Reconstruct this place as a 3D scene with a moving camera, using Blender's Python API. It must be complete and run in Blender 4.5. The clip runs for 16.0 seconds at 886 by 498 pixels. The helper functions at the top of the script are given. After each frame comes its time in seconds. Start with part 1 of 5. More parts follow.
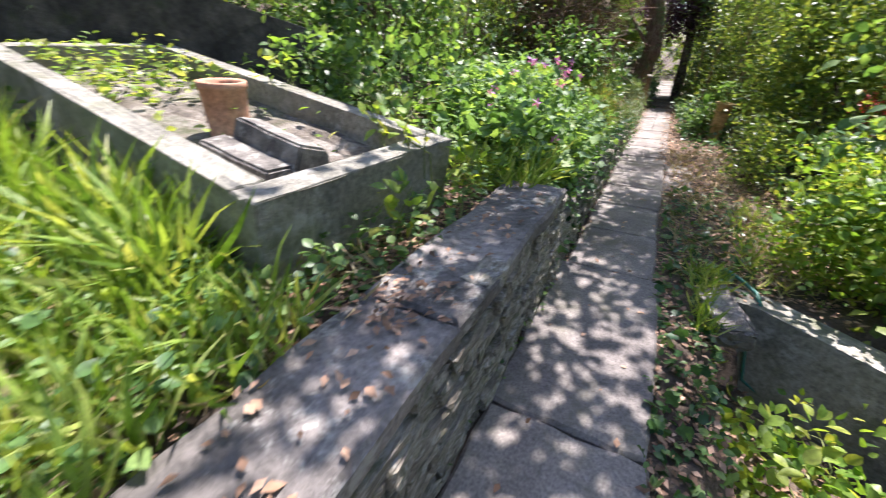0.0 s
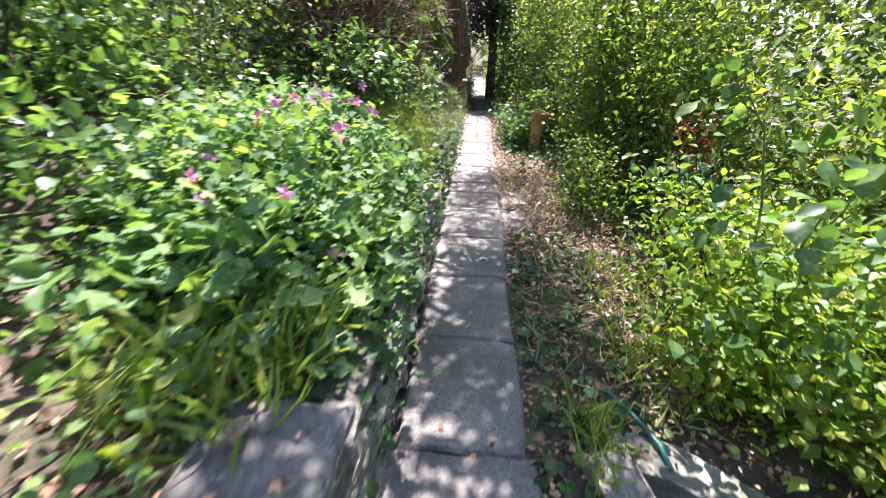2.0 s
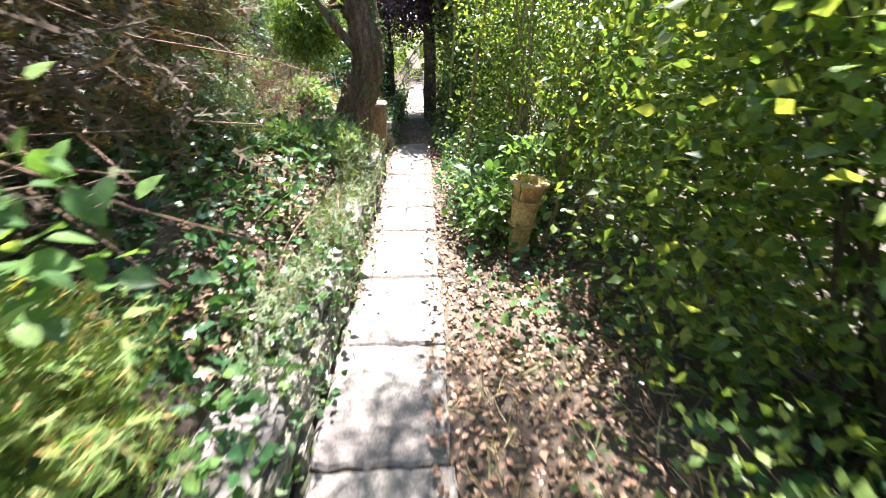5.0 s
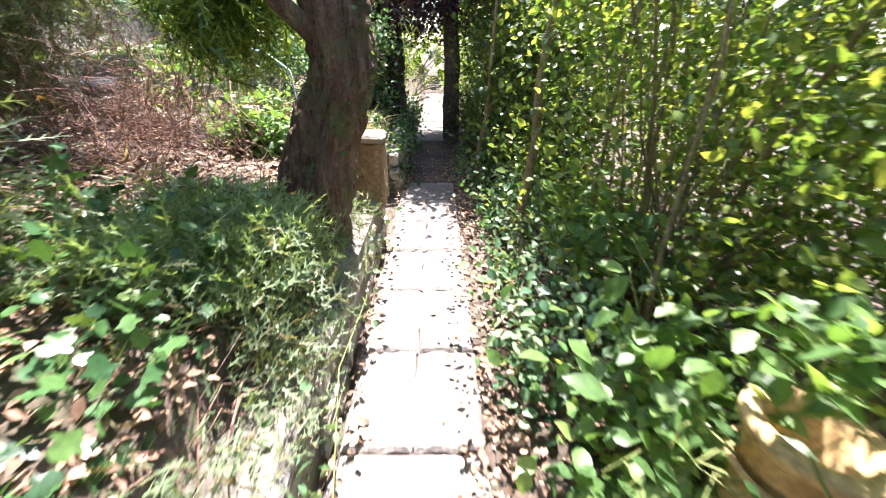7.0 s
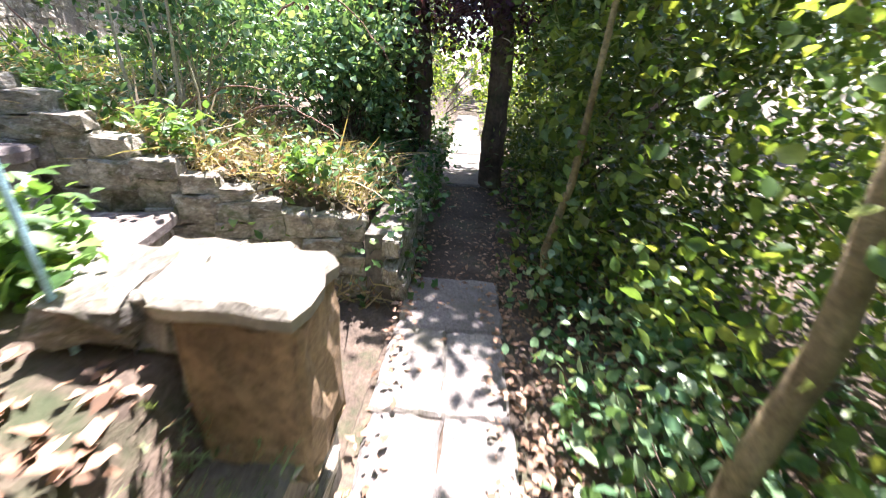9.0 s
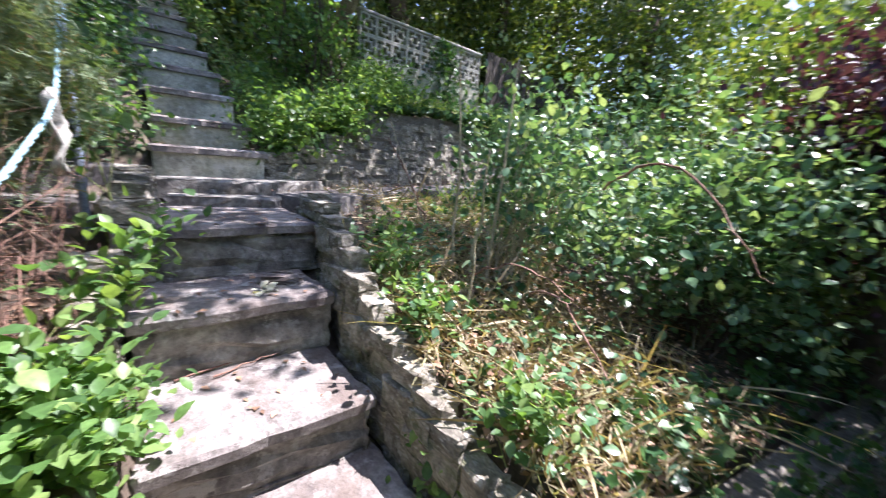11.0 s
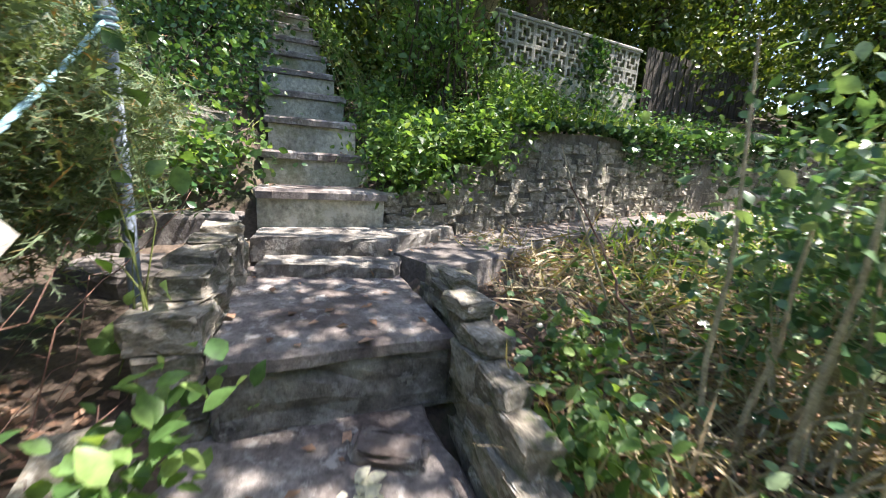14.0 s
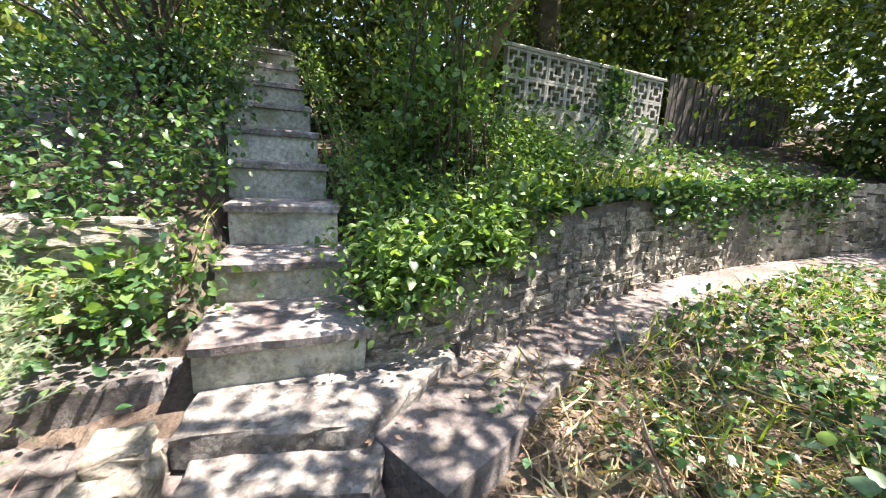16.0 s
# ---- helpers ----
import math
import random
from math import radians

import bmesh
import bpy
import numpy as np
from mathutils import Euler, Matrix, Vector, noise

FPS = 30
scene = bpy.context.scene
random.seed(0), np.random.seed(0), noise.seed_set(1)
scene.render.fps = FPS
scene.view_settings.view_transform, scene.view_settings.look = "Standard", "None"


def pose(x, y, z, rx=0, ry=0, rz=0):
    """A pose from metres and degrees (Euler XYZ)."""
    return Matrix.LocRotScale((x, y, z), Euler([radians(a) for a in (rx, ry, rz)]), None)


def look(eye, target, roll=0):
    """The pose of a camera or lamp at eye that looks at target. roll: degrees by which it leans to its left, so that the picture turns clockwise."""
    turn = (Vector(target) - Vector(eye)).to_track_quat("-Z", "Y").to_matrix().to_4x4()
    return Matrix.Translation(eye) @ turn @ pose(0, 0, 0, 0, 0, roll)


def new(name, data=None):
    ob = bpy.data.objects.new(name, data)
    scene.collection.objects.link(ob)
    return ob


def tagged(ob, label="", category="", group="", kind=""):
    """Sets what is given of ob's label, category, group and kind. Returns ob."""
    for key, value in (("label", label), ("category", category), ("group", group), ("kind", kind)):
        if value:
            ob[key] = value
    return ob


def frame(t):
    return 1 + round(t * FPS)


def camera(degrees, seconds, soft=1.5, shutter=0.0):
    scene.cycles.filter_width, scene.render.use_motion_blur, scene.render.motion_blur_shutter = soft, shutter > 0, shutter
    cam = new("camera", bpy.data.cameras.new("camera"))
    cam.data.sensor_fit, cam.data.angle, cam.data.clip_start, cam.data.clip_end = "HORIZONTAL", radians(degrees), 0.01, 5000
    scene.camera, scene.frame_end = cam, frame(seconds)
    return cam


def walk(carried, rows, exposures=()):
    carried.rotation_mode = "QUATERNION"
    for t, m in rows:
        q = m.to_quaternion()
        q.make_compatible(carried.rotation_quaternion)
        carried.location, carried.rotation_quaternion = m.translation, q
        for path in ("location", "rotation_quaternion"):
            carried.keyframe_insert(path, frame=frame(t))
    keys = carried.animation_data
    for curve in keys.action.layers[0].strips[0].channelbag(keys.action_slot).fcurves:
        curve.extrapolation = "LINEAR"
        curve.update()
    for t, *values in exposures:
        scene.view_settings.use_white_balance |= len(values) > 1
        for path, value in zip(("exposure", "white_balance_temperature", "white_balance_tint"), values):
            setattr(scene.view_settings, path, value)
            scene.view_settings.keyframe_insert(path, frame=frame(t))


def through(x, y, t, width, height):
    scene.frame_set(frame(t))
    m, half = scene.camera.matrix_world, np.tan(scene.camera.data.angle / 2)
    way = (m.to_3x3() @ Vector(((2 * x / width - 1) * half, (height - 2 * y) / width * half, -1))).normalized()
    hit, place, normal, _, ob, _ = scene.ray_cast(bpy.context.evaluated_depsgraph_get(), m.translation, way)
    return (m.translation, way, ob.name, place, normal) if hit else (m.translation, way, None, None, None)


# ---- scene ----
cam = camera(98.4, 16.0, soft=1.0, shutter=0.4)
PATH = [
    (0, (0.095, 1.313, 1.509), (-0.75, 2.864, 0.57), -0.1),
    (0.5, (0.069, 1.613, 1.556), (-0.472, 3.286, 0.603), 0.2),
    (1, (0.009, 2.006, 1.688), (-0.331, 3.731, 0.733), 0.8),
    (1.5, (-0.054, 2.502, 1.666), (-0.315, 4.24, 0.71), 0.9),
    (2, (-0.007, 2.989, 1.677), (-0.145, 4.736, 0.713), 1.1),
    (2.5, (0.069, 3.619, 1.729), (0.035, 5.37, 0.763), 0.9),
    (3, (0.093, 4.265, 1.746), (0.106, 6.017, 0.782), 0.9),
    (3.5, (0.097, 4.835, 1.725), (0.174, 6.585, 0.76), 1.3),
    (4, (0.185, 5.676, 1.638), (0.279, 7.438, 0.696), 0.8),
    (4.2, (0.181, 5.927, 1.62), (0.278, 7.686, 0.674), 0.9),
    (6.3, (0.235, 8.433, 1.556), (0.323, 10.186, 0.596), 0.1),
    (6.5, (0.202, 8.644, 1.518), (0.29, 10.409, 0.582), -0.0),
    (7, (0.114, 9.21, 1.462), (0.139, 10.98, 0.53), 0.1),
    (7.5, (0.056, 9.776, 1.42), (0.045, 11.549, 0.494), 0.7),
    (8, (-0.008, 10.419, 1.351), (-0.009, 12.197, 0.435), 1.8),
    (8.2, (-0.024, 10.611, 1.333), (-0.022, 12.389, 0.418), 2.2),
    (10.3, (0.12, 12.428, 1.47), (-0.846, 14.093, 0.927), 6.4),
    (10.5, (0.091, 12.511, 1.527), (-1.177, 13.993, 1.087), 5.9),
    (11, (0.059, 12.646, 1.646), (-1.646, 13.607, 1.235), 4.3),
    (11.5, (0.035, 12.707, 1.674), (-1.801, 13.4, 1.288), 4.1),
    (12, (0.063, 12.745, 1.66), (-1.803, 13.353, 1.275), 4.0),
    (12.5, (-0.045, 12.779, 1.627), (-1.917, 13.368, 1.242), 3.8),
    (13, (-0.405, 12.749, 1.546), (-2.294, 13.274, 1.15), 3.5),
    (13.5, (-0.821, 12.732, 1.832), (-2.728, 13.192, 1.44), 3.8),
    (14, (-1.202, 12.778, 1.858), (-3.117, 13.198, 1.461), 3.5),
    (14.5, (-1.578, 12.781, 2.101), (-3.507, 13.145, 1.717), 3.4),
    (15, (-1.851, 12.749, 2.289), (-3.79, 13.067, 1.914), 3.1),
    (15.5, (-1.947, 12.838, 2.468), (-3.881, 13.17, 2.083), 3.1),
    (16, (-2.022, 12.938, 2.561), (-3.945, 13.332, 2.174), 3.0),
]
walk(cam, [(t, look(eye, target, roll)) for t, eye, target, roll in PATH],
     exposures=((0, 1.55, 6200, 22), (1, 1.6, 6100, 20), (2, 1.9, 6000, 23), (3, 1.95, 6100, 21), (4, 2.4, 6200, 13), (6.3, 2.5, 6150, 24), (8.2, 2.8, 6200, 25), (10.3, 2.15, 5900, 23), (11.0, 1.9, 5850, 25), (13, 1.78, 5950, 25), (14, 1.92, 6450, 18), (15, 2.28, 6600, 18), (16, 2.28, 6700, 20)))

# ---- daylight: high summer sun from ahead ----
SUN_TO = Vector((0.05, 0.48, 1.0)).normalized()
world = bpy.data.worlds.new("sky")
scene.world = world
world.use_nodes = True
_wn = world.node_tree.nodes
_sky = _wn.new("ShaderNodeTexSky")
_sky.sky_type = "NISHITA"
_sky.sun_disc = False
_sky.sun_elevation = math.asin(SUN_TO.z)
_sky.sun_rotation = math.atan2(SUN_TO.x, SUN_TO.y)
world.node_tree.links.new(_sky.outputs[0], _wn["Background"].inputs["Color"])
_wn["Background"].inputs["Strength"].default_value = 0.1
sun_data = bpy.data.lights.new("sun", "SUN")
sun_data.energy = 5.0
sun_data.angle = radians(0.53)
sun_data.color = (1.0, 0.95, 0.86)
sun = new("sun", sun_data)
sun.matrix_world = look(SUN_TO * 40, (0, 0, 0))

# ---- materials ----


def node_mat(name):
    m = bpy.data.materials.new(name)
    m.use_nodes = True
    return m, m.node_tree.nodes, m.node_tree.links


def ramp(nodes, links, source, stops):
    r = nodes.new("ShaderNodeValToRGB")
    r.color_ramp.elements[0].position, r.color_ramp.elements[0].color = stops[0][0], (*stops[0][1], 1)
    r.color_ramp.elements[1].position, r.color_ramp.elements[1].color = stops[-1][0], (*stops[-1][1], 1)
    for p, c in stops[1:-1]:
        e = r.color_ramp.elements.new(p)
        e.color = (*c, 1)
    links.new(source, r.inputs[0])
    return r.outputs[0]


def noise_tex(nodes, links, coord, scale, detail=4, rough=0.55):
    n = nodes.new("ShaderNodeTexNoise")
    n.inputs["Scale"].default_value, n.inputs["Detail"].default_value, n.inputs["Roughness"].default_value = scale, detail, rough
    links.new(coord, n.inputs["Vector"])
    return n.outputs[0]


def mixed(nodes, links, fac, a, b, blend="MIX"):
    x = nodes.new("ShaderNodeMix")
    x.data_type, x.blend_type = "RGBA", blend
    for value, socket in ((fac, x.inputs[0]), (a, x.inputs[6]), (b, x.inputs[7])):
        if isinstance(value, (int, float)):
            socket.default_value = value
        elif isinstance(value, tuple):
            socket.default_value = (*value, 1)
        else:
            links.new(value, socket)
    return x.outputs[2]


def stone_mat(name, dark, mid, light, big=1.3, fine=22, rough=0.9, bump=0.35, spots=None, moss=None, per_piece=0.0):
    """Weathered mineral surface: wide stains, fine grain, optional lichen spots and moss patches."""
    m, n, l = node_mat(name)
    p = n["Principled BSDF"]
    tc = n.new("ShaderNodeTexCoord").outputs["Object"]
    info = n.new("ShaderNodeObjectInfo")
    shift = n.new("ShaderNodeVectorMath")
    shift.operation = "ADD"
    l.new(tc, shift.inputs[0])
    if per_piece:
        k = n.new("ShaderNodeMath")
        k.operation = "MULTIPLY"
        k.inputs[1].default_value = 37.0
        l.new(info.outputs["Random"], k.inputs[0])
        l.new(k.outputs[0], shift.inputs[1])
    co = shift.outputs[0]
    a, b = noise_tex(n, l, co, big, 5), noise_tex(n, l, co, fine, 6, 0.7)
    base = ramp(n, l, a, ((0.32, dark), (0.5, mid), (0.68, light)))
    grain = ramp(n, l, b, ((0.3, (0.45, 0.45, 0.45)), (0.7, (1.25, 1.25, 1.25))))
    col = mixed(n, l, 1.0, base, grain, "MULTIPLY")
    if per_piece:
        tone = ramp(n, l, info.outputs["Random"], ((0.0, (1 - per_piece,) * 3), (1.0, (1 + per_piece, 1 + per_piece * 0.95, 1 + per_piece * 0.85))))
        col = mixed(n, l, 1.0, col, tone, "MULTIPLY")
    if spots:
        blot = noise_tex(n, l, co, fine * 0.55, 5, 0.75)
        patch = noise_tex(n, l, co, big * 2.4, 3)
        s = n.new("ShaderNodeMath")
        s.operation = "MULTIPLY"
        l.new(patch, s.inputs[0])
        l.new(blot, s.inputs[1])
        f = ramp(n, l, s.outputs[0], ((0.29, (0, 0, 0)), (0.36, (0.75, 0.75, 0.75))))
        col = mixed(n, l, f, col, spots)
    if moss:
        f = ramp(n, l, noise_tex(n, l, co, 2.3, 6, 0.7), ((0.52, (0, 0, 0)), (0.66, (0.75, 0.75, 0.75))))
        col = mixed(n, l, f, col, moss)
    l.new(col, p.inputs["Base Color"])
    p.inputs["Roughness"].default_value = rough
    bp = n.new("ShaderNodeBump")
    bp.inputs["Strength"].default_value, bp.inputs["Distance"].default_value = bump, 0.02
    l.new(b, bp.inputs["Height"])
    l.new(bp.outputs[0], p.inputs["Normal"])
    return m


def leaf_mat(name, *cols, through=0.38, rough=0.42):
    """Leaves: each leaf its own tone, some light passing through."""
    m, n, l = node_mat(name)
    p, out = n["Principled BSDF"], n["Material Output"]
    geo = n.new("ShaderNodeNewGeometry")
    stops = tuple((i / max(1, len(cols) - 1), c) for i, c in enumerate(cols))
    col = ramp(n, l, geo.outputs["Random Per Island"], stops)
    tc = n.new("ShaderNodeTexCoord").outputs["Object"]
    mott = ramp(n, l, noise_tex(n, l, tc, 45, 3), ((0.3, (0.7, 0.7, 0.7)), (0.7, (1.2, 1.2, 1.2))))
    col = mixed(n, l, 1.0, col, mott, "MULTIPLY")
    l.new(col, p.inputs["Base Color"])
    p.inputs["Roughness"].default_value = rough
    tr = n.new("ShaderNodeBsdfTranslucent")
    warm = mixed(n, l, 1.0, col, (1.5, 1.45, 0.6), "MULTIPLY")
    l.new(warm, tr.inputs["Color"])
    mx = n.new("ShaderNodeMixShader")
    mx.inputs[0].default_value = through
    l.new(p.outputs[0], mx.inputs[1])
    l.new(tr.outputs[0], mx.inputs[2])
    l.new(mx.outputs[0], out.inputs["Surface"])
    return m


def plain_mat(name, col, rough=0.6, metal=0.0, vary=0.25, scale=9.0, bump=0.2):
    return stone_mat(name, tuple(c * (1 - vary) for c in col), col, tuple(c * (1 + vary) for c in col), scale, scale * 8, rough, bump)


M_SOIL = stone_mat("soil_and_litter", (0.06, 0.045, 0.032), (0.12, 0.088, 0.064), (0.2, 0.152, 0.112), 2.2, 40, 0.95, 0.9, moss=(0.035, 0.06, 0.02))
M_SLAB = stone_mat("paving_concrete", (0.17, 0.15, 0.14), (0.26, 0.235, 0.215), (0.37, 0.335, 0.3), 2.0, 60, 0.92, 0.4, moss=(0.13, 0.125, 0.09), per_piece=0.14)
M_COPING = stone_mat("coping_concrete", (0.11, 0.1, 0.09), (0.2, 0.182, 0.168), (0.34, 0.305, 0.28), 1.8, 34, 0.92, 0.7, spots=(0.42, 0.41, 0.37), per_piece=0.08)
M_RUBBLE = stone_mat("rubble_stone", (0.16, 0.14, 0.11), (0.33, 0.3, 0.24), (0.52, 0.48, 0.4), 1.6, 9, 0.93, 0.9, spots=(0.5, 0.49, 0.44), moss=(0.09, 0.11, 0.04), per_piece=0.25)
M_MORTAR = stone_mat("old_mortar", (0.096, 0.088, 0.0697), (0.176, 0.16, 0.132), (0.272, 0.248, 0.202), 3.0, 30, 0.95, 0.8)
M_BED = stone_mat("planter_concrete", (0.15, 0.148, 0.122), (0.28, 0.268, 0.222), (0.44, 0.42, 0.36), 1.6, 30, 0.92, 0.6, spots=(0.4, 0.39, 0.35), moss=(0.1, 0.115, 0.05))
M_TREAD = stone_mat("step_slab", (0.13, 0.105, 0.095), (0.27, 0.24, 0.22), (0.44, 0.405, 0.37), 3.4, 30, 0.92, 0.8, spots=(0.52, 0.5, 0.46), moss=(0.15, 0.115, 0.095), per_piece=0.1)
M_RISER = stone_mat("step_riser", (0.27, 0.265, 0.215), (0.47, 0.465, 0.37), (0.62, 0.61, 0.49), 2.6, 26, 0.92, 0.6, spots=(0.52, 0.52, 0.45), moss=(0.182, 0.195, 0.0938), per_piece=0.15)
M_RISER_ROUGH = stone_mat("rough_stone_riser", (0.11, 0.1, 0.09), (0.24, 0.222, 0.195), (0.42, 0.395, 0.345), 5.5, 24, 0.93, 1.0, spots=(0.36, 0.35, 0.31), per_piece=0.2)
# mossy rubble with the hedge's deep shade put into its colour
M_SHADED_STONE = stone_mat("shaded_rubble_stone", (0.03, 0.028, 0.025), (0.07, 0.065, 0.057), (0.13, 0.12, 0.1), 4.0, 20, 0.95, 1.0, moss=(0.04, 0.055, 0.02))
M_SCREEN = stone_mat("screen_block_concrete", (0.3, 0.295, 0.26), (0.43, 0.42, 0.37), (0.54, 0.53, 0.48), 2.5, 30, 0.88, 0.3, moss=(0.2, 0.21, 0.14))
M_CLAY = stone_mat("terracotta", (0.42, 0.2, 0.12), (0.56, 0.3, 0.19), (0.66, 0.42, 0.29), 4.0, 40, 0.85, 0.25)
M_BUFF = stone_mat("buff_clay", (0.42, 0.27, 0.1), (0.6, 0.41, 0.18), (0.7, 0.52, 0.27), 5.0, 40, 0.85, 0.35, moss=(0.16, 0.15, 0.05))
M_SAND = stone_mat("brown_sandstone", (0.16, 0.105, 0.055), (0.3, 0.2, 0.11), (0.42, 0.31, 0.19), 3.0, 30, 0.93, 0.8)
M_BARK = stone_mat("bark", (0.05, 0.035, 0.024), (0.12, 0.085, 0.06), (0.22, 0.16, 0.11), 4.0, 26, 0.95, 1.0, moss=(0.07, 0.09, 0.03))
def bark_mat(name, dark, mid, light, moss):
    """Fibrous bark: ridges running up the stem, moss in patches."""
    m, n, l = node_mat(name)
    p = n["Principled BSDF"]
    tc = n.new("ShaderNodeTexCoord").outputs["Object"]
    mp = n.new("ShaderNodeMapping")
    mp.inputs["Scale"].default_value = (1.0, 1.0, 0.13)
    l.new(tc, mp.inputs["Vector"])
    fib, fine = noise_tex(n, l, mp.outputs[0], 26, 6, 0.7), noise_tex(n, l, tc, 60, 5, 0.7)
    col = ramp(n, l, fib, ((0.3, dark), (0.5, mid), (0.7, light)))
    col = mixed(n, l, 1.0, col, ramp(n, l, fine, ((0.3, (0.6, 0.6, 0.6)), (0.7, (1.25, 1.25, 1.25)))), "MULTIPLY")
    f = ramp(n, l, noise_tex(n, l, tc, 3.2, 6, 0.75), ((0.5, (0, 0, 0)), (0.62, (0.8, 0.8, 0.8))))
    l.new(mixed(n, l, f, col, moss), p.inputs["Base Color"])
    p.inputs["Roughness"].default_value = 0.95
    hb = n.new("ShaderNodeMath")
    hb.operation = "ADD"
    l.new(fib, hb.inputs[0])
    l.new(fine, hb.inputs[1])
    bp = n.new("ShaderNodeBump")
    bp.inputs["Strength"].default_value, bp.inputs["Distance"].default_value = 1.0, 0.03
    l.new(hb.outputs[0], bp.inputs["Height"])
    l.new(bp.outputs[0], p.inputs["Normal"])
    return m


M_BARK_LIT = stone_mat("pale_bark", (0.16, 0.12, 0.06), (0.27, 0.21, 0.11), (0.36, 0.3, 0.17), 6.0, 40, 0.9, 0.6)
M_BARK_RED = bark_mat("red_conifer_bark", (0.05, 0.028, 0.02), (0.19, 0.105, 0.075), (0.36, 0.24, 0.17), (0.12, 0.16, 0.06))
M_TWIG = stone_mat("dead_twig", (0.16, 0.08, 0.055), (0.3, 0.17, 0.125), (0.42, 0.28, 0.21), 9.0, 60, 0.9, 0.3)
M_STRAWSTEM = stone_mat("dry_stalk", (0.36, 0.28, 0.17), (0.5, 0.42, 0.28), (0.6, 0.53, 0.38), 9.0, 60, 0.8, 0.2)
M_STEMGREEN = stone_mat("green_stem", (0.12, 0.16, 0.03), (0.2, 0.24, 0.06), (0.3, 0.32, 0.1), 9.0, 60, 0.6, 0.2)
M_PIPE = stone_mat("painted_metal_pole", (0.2, 0.25, 0.32), (0.31, 0.37, 0.45), (0.42, 0.47, 0.53), 8.0, 60, 0.5, 0.15, moss=(0.24, 0.2, 0.16))
M_ROPE = plain_mat("pale_teal_rope", (0.34, 0.56, 0.62), 0.8, 0, 0.2, 30)
M_RAG = plain_mat("weathered_cloth", (0.5, 0.48, 0.42), 0.95, 0, 0.3, 20)
M_HOSE = plain_mat("green_hose", (0.03, 0.16, 0.12), 0.35, 0, 0.2, 12)
M_LEDGE = stone_mat("ledge_concrete", (0.12, 0.105, 0.095), (0.19, 0.17, 0.155), (0.28, 0.255, 0.23), 1.5, 36, 0.93, 0.7, moss=(0.1, 0.085, 0.06))
M_GRIT = stone_mat("pale_grit", (0.1, 0.085, 0.065), (0.22, 0.19, 0.155), (0.42, 0.39, 0.34), 7.0, 50, 0.95, 1.0, moss=(0.07, 0.09, 0.03))
M_WOOD = stone_mat("grey_timber", (0.045, 0.037, 0.03), (0.085, 0.07, 0.056), (0.14, 0.12, 0.1), 3.0, 40, 0.9, 0.6)

L_IVY = leaf_mat("ivy_leaves", (0.027, 0.07, 0.03), (0.045, 0.119, 0.042), (0.075, 0.168, 0.0525), (0.128, 0.21, 0.06), rough=0.32, through=0.28)
L_BROAD = leaf_mat("broad_leaves", (0.06, 0.13, 0.045), (0.1, 0.2, 0.058), (0.155, 0.275, 0.082), (0.245, 0.355, 0.115), through=0.45)
L_GERAN = leaf_mat("cranesbill_leaves", (0.08, 0.17, 0.075), (0.135, 0.25, 0.1), (0.205, 0.345, 0.125), (0.31, 0.43, 0.12), through=0.46, rough=0.58)
L_HEDGE = leaf_mat("hedge_leaves", (0.058, 0.115, 0.036), (0.108, 0.19, 0.05), (0.2, 0.285, 0.07), (0.335, 0.375, 0.095), rough=0.38, through=0.52)
L_WOOD = leaf_mat("woodland_leaves", (0.038, 0.076, 0.022), (0.07, 0.13, 0.03), (0.13, 0.195, 0.042), (0.21, 0.25, 0.055), rough=0.35, through=0.3)
L_YELLOW = leaf_mat("golden_leaves", (0.1, 0.21, 0.03), (0.165, 0.29, 0.045), (0.26, 0.37, 0.06), (0.4, 0.42, 0.09), through=0.5)
L_BRAMBLE = leaf_mat("bramble_leaves", (0.06, 0.135, 0.07), (0.1, 0.205, 0.1), (0.18, 0.295, 0.15), (0.32, 0.41, 0.24), rough=0.32, through=0.3)
L_CONIFER = leaf_mat("conifer_sprays", (0.0448, 0.101, 0.0252), (0.101, 0.193, 0.0378), (0.202, 0.304, 0.0525), (0.314, 0.405, 0.084), rough=0.55, through=0.36)
L_JUNIPER = leaf_mat("juniper_sprays", (0.08, 0.13, 0.065), (0.12, 0.18, 0.09), (0.16, 0.23, 0.12), (0.2, 0.27, 0.15), (0.15, 0.21, 0.11), (0.22, 0.29, 0.16), (0.18, 0.24, 0.12), (0.36, 0.2, 0.09), through=0.28, rough=0.6)
L_ROSE = leaf_mat("rosemary_sprays", (0.12, 0.2, 0.1), (0.2, 0.3, 0.15), (0.3, 0.4, 0.2), (0.24, 0.36, 0.2), through=0.35, rough=0.6)
L_HEATH = leaf_mat("heath_sprays", (0.09, 0.18, 0.04), (0.15, 0.27, 0.06), (0.24, 0.34, 0.08), (0.2, 0.3, 0.07), (0.28, 0.34, 0.1), (0.5, 0.26, 0.1), through=0.38, rough=0.6)
L_GRASS = leaf_mat("grass_blades", (0.112, 0.213, 0.0325), (0.2, 0.312, 0.052), (0.312, 0.413, 0.091), (0.45, 0.463, 0.169), through=0.42)
L_STRAW = leaf_mat("dry_grass", (0.2, 0.155, 0.09), (0.36, 0.28, 0.16), (0.5, 0.42, 0.27), (0.24, 0.24, 0.1), through=0.25, rough=0.7)
L_DEAD = leaf_mat("fallen_leaves", (0.113, 0.0644, 0.0379), (0.225, 0.129, 0.0776), (0.354, 0.209, 0.129), (0.547, 0.354, 0.241), through=0.08, rough=0.75)
